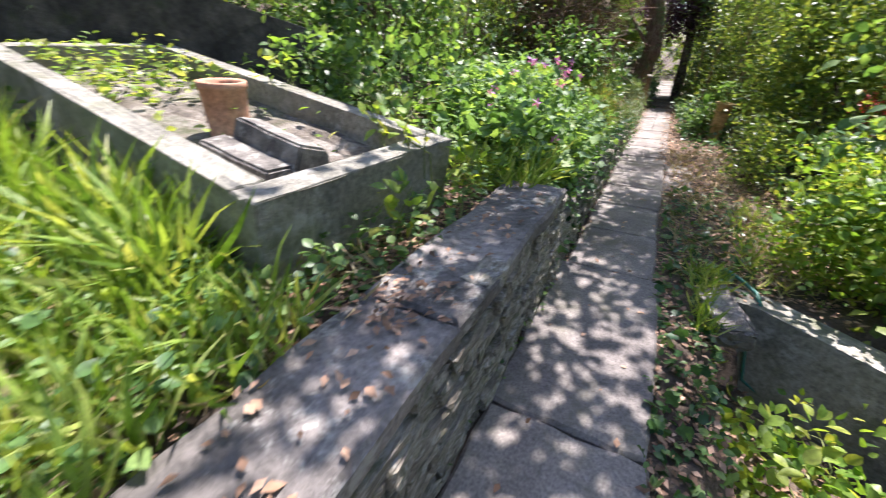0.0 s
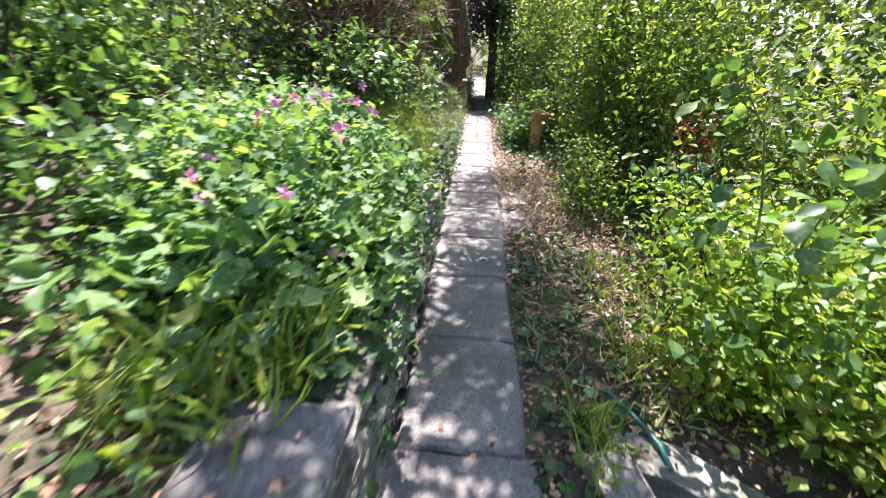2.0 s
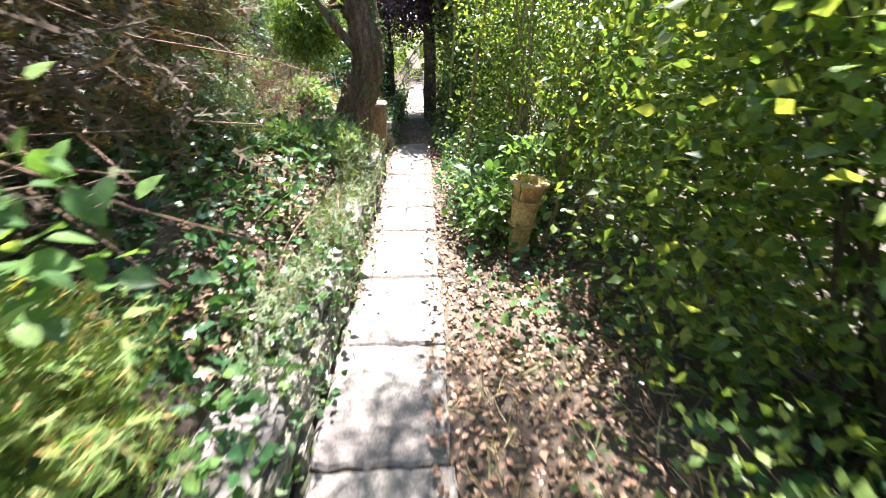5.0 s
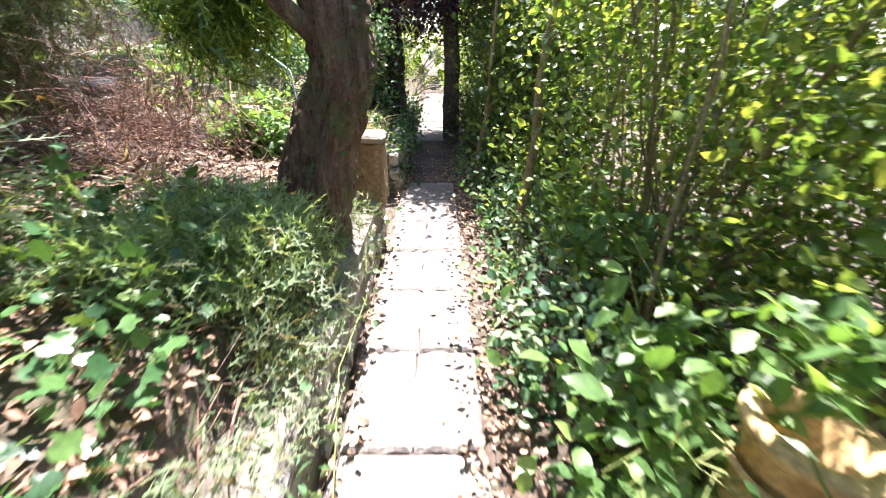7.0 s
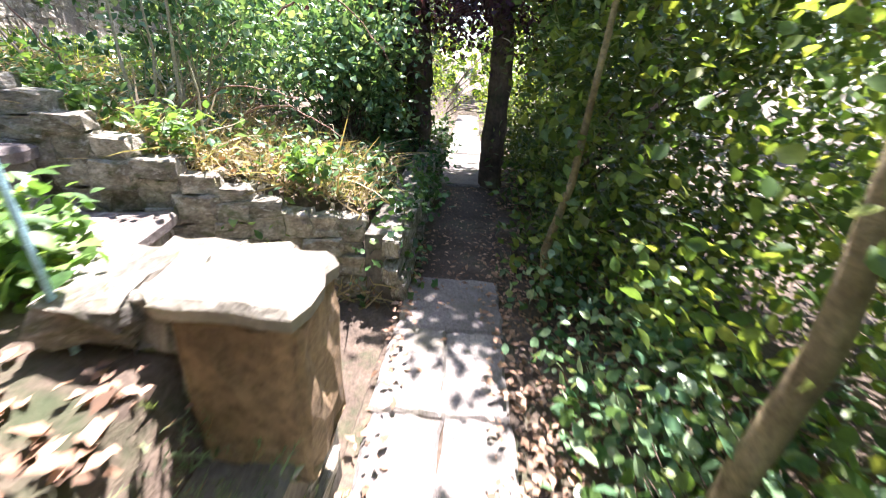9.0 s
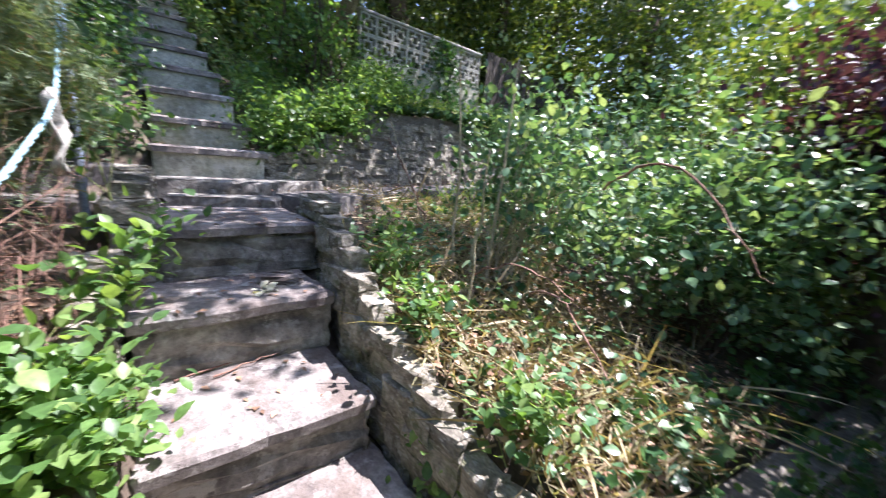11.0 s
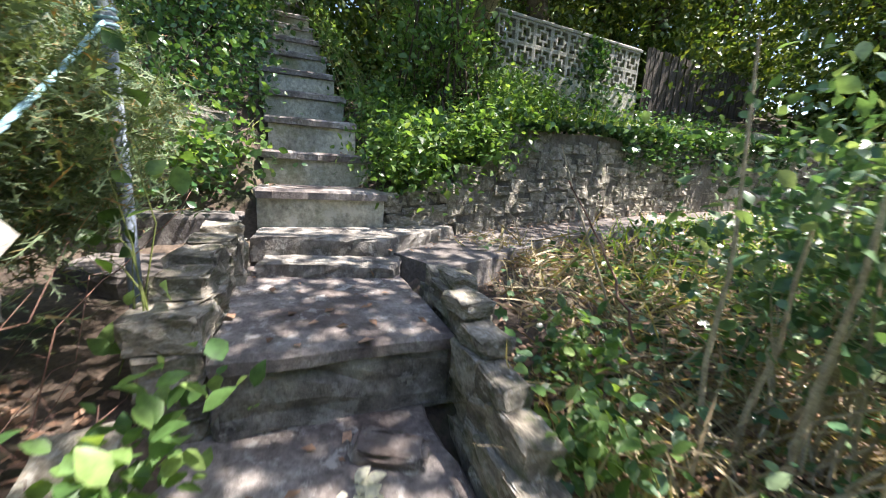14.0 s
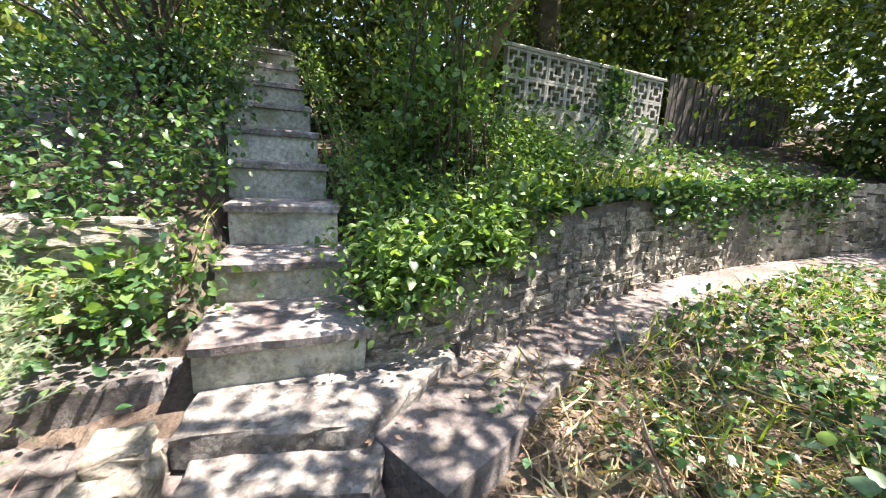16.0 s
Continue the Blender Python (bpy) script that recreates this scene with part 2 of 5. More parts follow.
L_RED = leaf_mat("red_leaves", (0.25, 0.015, 0.02), (0.4, 0.03, 0.03), (0.5, 0.06, 0.05), through=0.35)
L_PURPLE = leaf_mat("purple_beech_leaves", (0.03, 0.012, 0.03), (0.06, 0.02, 0.05), (0.09, 0.035, 0.06), through=0.25)
L_PETAL = leaf_mat("magenta_petals", (0.42, 0.1, 0.48), (0.52, 0.17, 0.58), (0.6, 0.3, 0.66), through=0.35, rough=0.6)
L_PALE = leaf_mat("pale_flowers", (0.6, 0.6, 0.48), (0.7, 0.68, 0.55), through=0.3, rough=0.7)

# ---- geometry helpers ----
RNG = np.random.default_rng(7)


def mesh_of(name, V, F, mat, smooth=False):
    """A mesh from an array of corners and a list of arrays of triangles or quads."""
    me = bpy.data.meshes.new(name)
    V = np.asarray(V, dtype=np.float32)
    me.vertices.add(len(V))
    me.vertices.foreach_set("co", V.ravel())
    F = [np.asarray(f, dtype=np.int32) for f in (F if isinstance(F, list) else [F]) if len(f)]
    loops = np.concatenate([f.ravel() for f in F])
    sizes = np.concatenate([np.full(len(f), f.shape[1], np.int32) for f in F])
    me.loops.add(len(loops))
    me.loops.foreach_set("vertex_index", loops)
    me.polygons.add(len(sizes))
    me.polygons.foreach_set("loop_start", np.concatenate([[0], np.cumsum(sizes)[:-1]]).astype(np.int32))
    me.update(calc_edges=True)
    if smooth:
        me.polygons.foreach_set("use_smooth", np.ones(len(sizes), bool))
    me.materials.append(mat)
    return me


def thing(name, label, category, at=(0, 0, 0), kind="", group=""):
    """An Empty at a thing's base."""
    ob = new(name)
    ob.empty_display_size = 0.1
    ob.matrix_basis = pose(*at) if len(at) == 3 else at
    return tagged(ob, label, category, group, kind)


def child(name, me, parent, label=""):
    ob = new(name, me)
    ob.parent = parent
    return tagged(ob, label)


def part(name, bm, mat, parent, label=""):
    me = bpy.data.meshes.new(name)
    bm.to_mesh(me)
    bm.free()
    me.materials.append(mat)
    return child(name, me, parent, label)


LEAF4 = (np.array([(0, 0, 0), (0.3, 0.42, 0.07), (0, 1, -0.1), (-0.3, 0.42, 0.07), (0, 0.5, -0.02)]),
         np.array([(0, 1, 4), (1, 2, 4), (0, 4, 3), (4, 2, 3)]))
LEAF8 = (np.array([(0, 0, 0), (0.24, 0.2, 0.05), (0.33, 0.48, 0.07), (0.18, 0.78, 0.0), (0, 1, -0.12), (-0.18, 0.78, 0.0), (-0.33, 0.48, 0.07), (-0.24, 0.2, 0.05), (0, 0.3, -0.01), (0, 0.68, -0.03)]),
         np.array([(0, 1, 8), (1, 2, 8), (2, 9, 8), (2, 3, 9), (3, 4, 9), (9, 4, 5), (9, 5, 6), (8, 9, 6), (8, 6, 7), (0, 8, 7)]))
_lob = [(0, -0.08, 0)] + [(r * math.sin(a), 0.42 + r * math.cos(a) * 0.95, 0.06 * (i % 2) - 0.03) for i, (a, r) in enumerate(
    (radians(-150 + 30 * k), (0.4, 0.3, 0.56, 0.34, 0.55, 0.6, 0.55, 0.34, 0.56, 0.3, 0.4)[k]) for k in range(11))]
LOBED = (np.array(_lob + [(0, 0.4, -0.06)]), np.array([(12, i + 1, i) for i in range(1, 11)] + [(12, 1, 0), (12, 0, 11)]))
BLADE = (np.array([(-0.035, 0, 0), (0.035, 0, 0), (-0.03, 0.4, 0.04), (0.03, 0.4, 0.04), (-0.02, 0.75, -0.04), (0.02, 0.75, -0.04), (0, 1, -0.2)]),
         np.array([(0, 1, 3), (0, 3, 2), (2, 3, 5), (2, 5, 4), (4, 5, 6)]))
_sp, _sf = [], []
for k in range(6):
    s, y0 = (1 if k % 2 else -1), 0.08 + 0.14 * k
    _sf.append((len(_sp), len(_sp) + 1, len(_sp) + 2))
    _sp += [(0, y0, 0), (0, y0 + 0.09, 0.01), (s * (0.3 - 0.03 * k), y0 + 0.24, 0.03)]
_sf.append((len(_sp), len(_sp) + 1, len(_sp) + 2))
_sp += [(-0.05, 0, 0), (0.05, 0, 0), (0, 1.05, 0)]
SPRAY = (np.array(_sp), np.array(_sf))


def unit(a):
    return a / np.maximum(1e-6, np.linalg.norm(a, axis=1, keepdims=True))


def leaves(shape, P, D, S, up=0.8):
    """Corners and faces of leaves of one shape at P, pointing along D, of size S; up: how far their faces turn to the sky."""
    n = len(P)
    D = unit(np.asarray(D, float))
    N = RNG.normal(size=(n, 3)) * (1 - up) + np.array([0, 0, up])
    X = unit(np.cross(D, N))
    Z = np.cross(X, D)
    tv, tf = shape
    V = P[:, None, :] + S[:, None, None] * (tv[None, :, 0:1] * X[:, None] + tv[None, :, 1:2] * D[:, None] + tv[None, :, 2:3] * Z[:, None])
    F = tf[None] + (np.arange(n) * len(tv))[:, None, None]
    return V.reshape(-1, 3), F.reshape(-1, 3)


def tubes(lines, radii, sides=5, upright=False):
    """Tapered tubes along lists of points."""
    V, F, at = [], [], 0
    for pts, r in zip(lines, radii):
        pts = np.asarray(pts, float)
        k = len(pts)
        r = np.linspace(r, r * 0.35, k) if np.isscalar(r) else np.asarray(r, float)
        tan = unit(np.gradient(pts, axis=0))
        ref = np.where((np.abs(tan[:, 2:3]) > 0.9) | upright, np.array([[1.0, 0, 0]]), np.array([[0, 0, 1.0]]))
        a = unit(np.cross(tan, ref))
        b = np.cross(tan, a)
        ang = np.linspace(0, 2 * np.pi, sides, endpoint=False)
        ring = pts[:, None] + r[:, None, None] * (np.cos(ang)[None, :, None] * a[:, None] + np.sin(ang)[None, :, None] * b[:, None])
        V.append(ring.reshape(-1, 3))
        i, j = np.meshgrid(np.arange(k - 1), np.arange(sides), indexing="ij")
        q = np.stack([i * sides + j, i * sides + (j + 1) % sides, (i + 1) * sides + (j + 1) % sides, (i + 1) * sides + j], -1).reshape(-1, 4)
        F.append(q + at)
        at += k * sides
    return np.concatenate(V), np.concatenate(F)


def bent(a, b, sag=0.1, k=5, wob=0.03):
    """A wavering line from a to b."""
    a, b = np.asarray(a, float), np.asarray(b, float)
    t = np.linspace(0, 1, k)[:, None]
    p = a + (b - a) * t + np.sin(t * np.pi) * np.array([0, 0, sag])
    p[1:-1] += RNG.normal(size=(k - 2, 3)) * wob
    return p


def plant(name, label, category, base, clumps, per, shape, size, mat, spread=0.16, stems=12, stem_r=0.008, stem_mat=None, droop=0.0, up=0.6, group="", extra=None):
    """A shrub: stems from its base to clumps of leaves. clumps: array of clump centres."""
    base = np.asarray(base, float)
    ob = thing(name, label, category, tuple(base), group=group)
    C = np.asarray(clumps) - base
    idx = np.repeat(np.arange(len(C)), per)
    P = C[idx] + RNG.normal(size=(len(idx), 3)) * spread * np.array([1, 1, 0.8])
    out = unit(C[idx] * np.array([1, 1, 0.4]) + 1e-3)
    D = RNG.normal(size=(len(idx), 3)) * 0.8 + out * 0.5 - np.array([0, 0, droop])
    S = size * RNG.uniform(0.55, 1.3, len(idx))
    V, F = leaves(shape, P, D, S, up)
    child("foliage", mesh_of("foliage", V, F, mat), ob)
    if stems:
        pick = RNG.permutation(len(C))[:stems]
        low = RNG.normal(size=(len(pick), 3)) * np.array([0.12, 0.12, 0.0])
        lines = [bent(low[i], C[p] * 1.0, 0.12, 6, 0.03) for i, p in enumerate(pick)]
        for line in lines:
            V, F = tubes([line], [stem_r * RNG.uniform(0.6, 1.5)], 5)
            child("stem", mesh_of("stem", V, F, stem_mat or M_BARK, True), ob)
    if extra:
        extra(ob)
    return ob


def in_ball(n, c, r, hollow=0.35, flat=0.0):
    """Clump centres in an uneven ball round c with half-axes r."""
    d = unit(RNG.normal(size=(n, 3)))
    rad = RNG.uniform(hollow, 1, (n, 1)) ** 0.6 * RNG.uniform(0.75, 1.12, (n, 1))
    return np.asarray(c) + d * rad * np.asarray(r)


def in_box(n, a, b):
    return RNG.uniform(np.asarray(a), np.asarray(b), (n, 3))


def blade_tufts(name, label, category, P, size, mat, lean=0.35, kind="stuff", shape=BLADE, group=""):
    P = np.asarray(P)
    n = len(P)
    D = np.concatenate([RNG.normal(size=(n, 2)) * lean, np.ones((n, 1))], 1)
    V, F = leaves(shape, P, D, size * RNG.uniform(0.5, 1.3, n), 0.1)
    return tagged(new(name, mesh_of(name, V, F, mat)), label, category, group, kind)


def ground_leaves(name, label, category, P, size, mat, shape=LEAF4, lift=0.35, up=0.75, kind="stuff"):
    P = np.asarray(P)
    n = len(P)
    D = np.concatenate([RNG.normal(size=(n, 2)), RNG.normal(size=(n, 1)) * lift], 1)
    V, F = leaves(shape, P, D, size * RNG.uniform(0.5, 1.35, n), up)
    return tagged(new(name, mesh_of(name, V, F, mat)), label, category, "", kind)


# ---- the lie of the land ----
STAIR = pose(-3.944, 12.077, 1.677, 0, 0, 10)  # foot of the upper flight; it climbs along -x


def smooth(a, b, x):
    t = np.clip((x - a) / (b - a), 0, 1)
    return t * t * (3 - 2 * t)


def wall_x(y):
    """Line of the curved retaining wall beside the upper path."""
    return np.interp(y, (12.9, 13.5, 14.4, 16.0, 16.9, 18.2, 19.4, 21.0, 30.0), (-4.15, -4.4, -4.9, -5.75, -6.15, -6.55, -6.75, -6.9, -7.2))


def upper_z(y):
    return np.interp(y, (12.9, 14.4, 17.7, 21, 30), (1.32, 1.34, 1.42, 1.6, 2.0))


def wall_top(y):
    return upper_z(y) + np.interp(y, (12.9, 13.6, 14.2, 15.2, 18, 30), (0.32, 0.5, 0.95, 1.05, 1.05, 1.1))


def gz(x, y):
    """Height of the bare ground."""
    x, y = np.broadcast_arrays(np.asarray(x, float), np.asarray(y, float))
    right = -0.03 - 0.75 * smooth(1.6, 6, x) - 2.0 * smooth(6, 60, x)
    pit = smooth(0.66, 0.74, x) * smooth(4.12, 4.04, y) * smooth(-3, -2, y)
    right = right - 0.62 * pit
    near = 0.64 + 0.16 * np.maximum(0, -x - 1.0)
    midl = np.interp(-x, (0.3, 0.6, 1.2, 2.0, 4, 12, 30, 300), (0.33, 0.4, 0.8, 1.1, 1.6, 4.0, 8, 40))
    left = near + (midl - near) * smooth(3.6, 5.0, y)
    hill = np.interp(-x, (0.4, 0.62, 1.3, 2.4, 3.8, 4.2, 4.7, 5.4, 7.4, 12, 30, 300), (0.4, 0.66, 0.78, 1.03, 1.2, 1.45, 1.95, 2.45, 3.7, 6.4, 12, 50))
    left = left + (hill - left) * smooth(8.5, 11.0, y)
    # beyond the stairs: bank, upper path, wall, slope
    wx, uz, wt = wall_x(y), upper_z(y), wall_top(y)
    edge = wx + 0.56
    bank = 0.42 + (uz - 0.07 - 0.42) * np.clip((-0.36 - x) / np.maximum(0.2, -0.36 - edge), 0, 1) ** 0.9
    above = wt - 0.06 + 0.36 * np.clip(wx - 0.25 - x, 0, 3.2) + 0.22 * np.clip(wx - 3.4 - x, 0, None)
    far = np.where(x > edge, bank, np.where(x > wx - 0.12, uz - 0.05, above))
    sx, sy = (x + 3.944) * 0.985 + (y - 12.077) * 0.174, -(x + 3.944) * 0.174 + (y - 12.077) * 0.985
    left = np.where((y > 13.15) | ((sy > 0.5) & (x < -2)), far, left)
    z = np.where(x > 0.0, right, left)
    z = np.where((x < 0.36) & (x > -0.57), -0.05, z)
    # cut for the stairs
    cut = np.interp(-sx, (-3.55, -3.1, -2.6, -2.0, -1.6, -0.4, 0, 7.3), (-1.74, -1.62, -1.5, -1.2, -0.85, -0.6, -0.45, 3.72)) + 1.677
    inside = (sy > np.where(sx > 0.1, -0.2, 0.06 + 0.1 * sx)) & (sy < np.where(sx > 0.1, 0.9, 0.84 + 0.08 * sx)) & (sx < 3.55) & (sx > -7.9)
    return np.where(inside, np.minimum(z, cut), z)


def rough_gz(x, y):
    return gz(x, y) + 0.02 * np.sin(x * 5.1 + 1.3 * np.sin(y * 2.7)) * np.cos(y * 4.3)


def on_ground(n, x0, x1, y0, y1, lift=(0.0, 0.05)):
    x, y = RNG.uniform(x0, x1, n), RNG.uniform(y0, y1, n)
    return np.stack([x, y, gz(x, y) + RNG.uniform(*lift, n)], 1)


_gx = np.concatenate([-np.geomspace(13.5, 400, 14)[::-1], np.arange(-13, 6.01, 0.12), np.geomspace(6.6, 400, 14)])
_gy = np.concatenate([-np.geomspace(5.3, 400, 14)[::-1], np.arange(-5, 26.01, 0.12), np.geomspace(27, 400, 14)])
_X, _Y = np.meshgrid(_gx, _gy, indexing="ij")
_Z = gz(_X, _Y) + RNG.normal(size=_X.shape) * 0.012
_i, _j = np.meshgrid(np.arange(len(_gx) - 1), np.arange(len(_gy) - 1), indexing="ij")
_q = _i * len(_gy) + _j
tagged(new("ground", mesh_of("ground", np.stack([_X, _Y, _Z], -1).reshape(-1, 3), np.stack([_q, _q + len(_gy), _q + len(_gy) + 1, _q + 1], -1).reshape(-1, 4), M_SOIL, True)),
       "dark earth with leaf litter, sloping up beside the path", "ground", kind="structure")


def block_bm(lx, ly, lz, cuts=1, jitter=0.01, bevel=0.0, seed=0, top=1.0):
    """An uneven block standing on its origin."""
    rnd = random.Random(seed)
    bm = bmesh.new()
    bmesh.ops.create_cube(bm, size=1)
    if bevel:
        bmesh.ops.bevel(bm, geom=bm.edges[:], offset=bevel / max(lx, ly, lz), segments=1, affect="EDGES")
    if cuts:
        bmesh.ops.subdivide_edges(bm, edges=bm.edges[:], cuts=cuts, use_grid_fill=True)
    for v in bm.verts:
        k = 1 - (1 - top) * (v.co.z + 0.5)
        v.co = Vector((v.co.x * lx * k + rnd.uniform(-jitter, jitter), v.co.y * ly * k + rnd.uniform(-jitter, jitter), (v.co.z + 0.5) * lz + rnd.uniform(-jitter, jitter)))
    return bm


def mesh_from(bm, name, mat):
    me = bpy.data.meshes.new(name)
    bm.to_mesh(me)
    bm.free()
    me.materials.append(mat)
    return me


def slab_bm(lx, ly, lz, rag=0.012, n=5, seed=0):
    """A slab with ragged, softly broken edges, top at 0."""
    rnd = random.Random(seed)
    pts = []
    for (ax, ay), (bx, by) in (((-1, -1), (1, -1)), ((1, -1), (1, 1)), ((1, 1), (-1, 1)), ((-1, 1), (-1, -1))):
        for k in range(n):
            t = k / n
            c = 0.004 if k == 0 else 0
            pts.append(((ax + (bx - ax) * t) * (lx / 2 - c) + rnd.uniform(-rag, rag), (ay + (by - ay) * t) * (ly / 2 - c) + rnd.uniform(-rag, rag)))
    bm = bmesh.new()
    rings = []
    for inset, z in ((0.0, -lz), (-0.004, -0.018), (0.012, 0.0)):
        rings.append([bm.verts.new((x * (1 - 2 * inset / lx), y * (1 - 2 * inset / ly), z + (rnd.uniform(-0.004, 0.003) if z == 0 else 0))) for x, y in pts])
    for a, b in zip(rings, rings[1:]):
        for k in range(len(pts)):
            bm.faces.new((a[k], a[(k + 1) % len(pts)], b[(k + 1) % len(pts)], b[k]))
    bm.faces.new(rings[-1])
    bm.faces.new(rings[0][::-1])
    return bm


# ---- the path ----
path_bed = tagged(new("path", mesh_from(slab_bm(0.7, 40, 0.2, 0.03, 30), "path", M_SOIL)), "narrow garden path of concrete slabs on earth", "path", kind="structure")
path_bed.matrix_basis = pose(0, 15, -0.032)
# ---- structure walls ----


def stone_course_wall(owner, line, z0, z1, stone_h, stone_l, meshes, inner, proud=0.03, limit=300, step=None):
    """Rubble courses along a line of plan points; line(s) -> x, y, angle; z0(s), z1(s)."""
    s_end, count, extra_v, extra_f, at = line[1], 0, [], [], 0
    rnd = random.Random(5)
    s_at, rows = line[0], []
    z = 0
    row = 0
    while row < 40:
        s = rnd.uniform(-0.15, 0)
        any_in = False
        while s < s_end:
            L = stone_l * rnd.uniform(0.55, 1.5)
            h = stone_h * rnd.uniform(0.75, 1.5)
            mid = min(s_end, max(0, s + L / 2))
            x, y, a = s_at(mid)
            zz = z0(mid) + row * stone_h
            if zz + stone_h * 0.5 < z1(mid):
                any_in = True
                rows.append((x, y, zz + rnd.uniform(-0.03, 0.03) + 0.02 * math.sin(mid * 1.9 + row * 0.8), a + rnd.uniform(-0.08, 0.08), L * 0.97, h * 0.94, rnd.uniform(-0.015, proud)))
            s += L
        row += 1
        if not any_in and row > 2:
            break
    for k, (x, y, zz, a, L, h, out) in enumerate(rows[:limit]):
        ob = new("stone", meshes[k % len(meshes)])
        ob.parent = owner
        ob.matrix_basis = Matrix.Translation((x + out * math.sin(a), y - out * math.cos(a), zz)) @ Matrix.Rotation(a, 4, "Z") @ Matrix.Diagonal((L, inner, h, 1))
    return rows


STONES = [mesh_from(block_bm(1, 1, 1, 1, 0.085, 0.08, 20 + k), "stone", M_RUBBLE) for k in range(7)]


def straight(x0, y0, x1, y1):
    d = math.hypot(x1 - x0, y1 - y0)
    a = math.atan2(y1 - y0, x1 - x0)
    return (lambda s: (x0 + (x1 - x0) * s / d, y0 + (y1 - y0) * s / d, a)), d


def wall_core(name, label, pts, z_bot, z_top, thick, mat):
    """A wall core along plan points, its tops following z_top(i)."""
    bm = bmesh.new()
    prev = None
    for i, (x, y) in enumerate(pts):
        xa, ya = pts[max(0, i - 1)]
        xb, yb = pts[min(len(pts) - 1, i + 1)]
        d = Vector((xb - xa, yb - ya)).normalized()
        nx, ny = -d.y * thick / 2, d.x * thick / 2
        ring = [bm.verts.new(p) for p in ((x + nx, y + ny, z_bot(i)), (x - nx, y - ny, z_bot(i)), (x - nx, y - ny, z_top(i)), (x + nx, y + ny, z_top(i)))]
        if prev:
            for k in range(4):
                bm.faces.new((prev[k], prev[(k + 1) % 4], ring[(k + 1) % 4], ring[k]))
        else:
            bm.faces.new(ring)
        prev = ring
    bm.faces.new(prev[::-1])
    bmesh.ops.recalc_face_normals(bm, faces=bm.faces[:])
    return tagged(new(name, mesh_from(bm, name, mat)), label, "wall", kind="structure")


# low terrace wall on the uphill side of the path
wall_low = wall_core("wall_west", "low rubble terrace wall beside the path, concrete coping", [(-0.53, -3.0), (-0.53, 0.5), (-0.53, 3.72)], lambda i: -0.1, lambda i: 0.63, 0.3, M_MORTAR)
for k, (y0, y1) in enumerate(((-3.0, -1.3), (-1.27, 0.55), (0.58, 2.2), (2.22, 3.75))):
    c = child("coping_slab", mesh_from(slab_bm(0.4, y1 - y0, 0.085, 0.012, 9, 40 + k), "coping_slab", M_COPING), wall_low)
    c.matrix_basis = pose(-0.53, (y0 + y1) / 2, 0.715 - 0.004 * k)
wall_mid = wall_core("wall_west_low", "overgrown low rubble wall beside the path", [(-0.5, 3.72), (-0.5, 6.0), (-0.49, 9.0), (-0.46, 12.28)], lambda i: -0.1, lambda i: (0.5, 0.33, 0.34, 0.42)[i], 0.24, M_MORTAR)
for k in range(11):
    y = 4.15 + 0.74 * k
    c = child("capstone", mesh_from(slab_bm(0.3, 0.66 + 0.05 * math.sin(k * 3.1), 0.06, 0.025, 6, 60 + k), "capstone", M_COPING), wall_mid)
    c.matrix_basis = pose(-0.5, y, 0.43 - 0.06 * smooth(4, 6, np.array(y)).item() + 0.012 * math.sin(k * 2.3), 2 * math.sin(k), 2 * math.cos(k * 1.7), 2 * math.sin(k * 5))
# bank wall past the stairs
wall_bank = wall_core("wall_bank", "low mossy rubble wall holding the bank beside the dark path", [(-0.44, 13.45), (-0.44, 15.0), (-0.46, 19.0)], lambda i: -0.1, lambda i: (0.42, 0.44, 0.44)[i], 0.2, M_MORTAR)
# garden wall behind the planter, its stone coloured dark for the shade there
wall_back = wall_core("wall_back", "old rubble garden wall behind the planter, deep shade in its colour", [(-5.2, 1.0), (-4.7, 2.6), (-3.7, 3.9), (-2.9, 4.5)], lambda i: 0.6, lambda i: (2.1, 2.1, 1.9, 1.6)[i], 0.3, M_SHADED_STONE)
# curved wall beside the upper path
_wy = [12.95, 13.2, 13.5, 13.9, 14.3, 14.8, 15.4, 16.0, 16.8, 17.7, 19.0, 20.5, 23.0]
wall_upper = wall_core("wall_upper", "curved rubble retaining wall beside the upper concrete path", [(float(wall_x(y)) - 0.2, y) for y in _wy], lambda i: 1.0, lambda i: float(wall_top(_wy[i])) - 0.03, 0.36, M_MORTAR)
# concrete upper path
bm = bmesh.new()
prev = None
LEDGE = [((-4.1, 13.0), (-3.66, 12.985)), ((-4.2, 13.2), (-3.27, 13.26)), ((-4.36, 13.5), (-3.5, 13.58)), ((-4.6, 13.9), (-3.98, 14.1)), ((-4.84, 14.3), (-4.4, 14.62))]
LEDGE += [((float(wall_x(14.8 + 0.5 * k)), 14.8 + 0.5 * k), (float(wall_x(14.8 + 0.5 * k)) + 0.52 + 0.04 * math.sin(k * 2.1), 15.12 + 0.5 * k)) for k in range(18)]
for k, ((x0, y0), (x1, y1)) in enumerate(LEDGE):
    z = float(upper_z(y0))
    ring = [bm.verts.new(p) for p in ((x0, y0, z), (x1, y1, z - 0.01), (x1 + 0.03, y1, z - 0.26), (x0, y0, z - 0.28))]
    if prev:
        for a in range(4):
            bm.faces.new((prev[a], ring[a], ring[(a + 1) % 4], prev[(a + 1) % 4]))
    else:
        bm.faces.new(ring)
    prev = ring
bmesh.ops.recalc_face_normals(bm, faces=bm.faces[:])
bmesh.ops.subdivide_edges(bm, edges=bm.edges[:], cuts=2, use_grid_fill=True)
for v in bm.verts:
    v.co.z += 0.008 * math.sin(v.co.x * 9) * math.cos(v.co.y * 7)
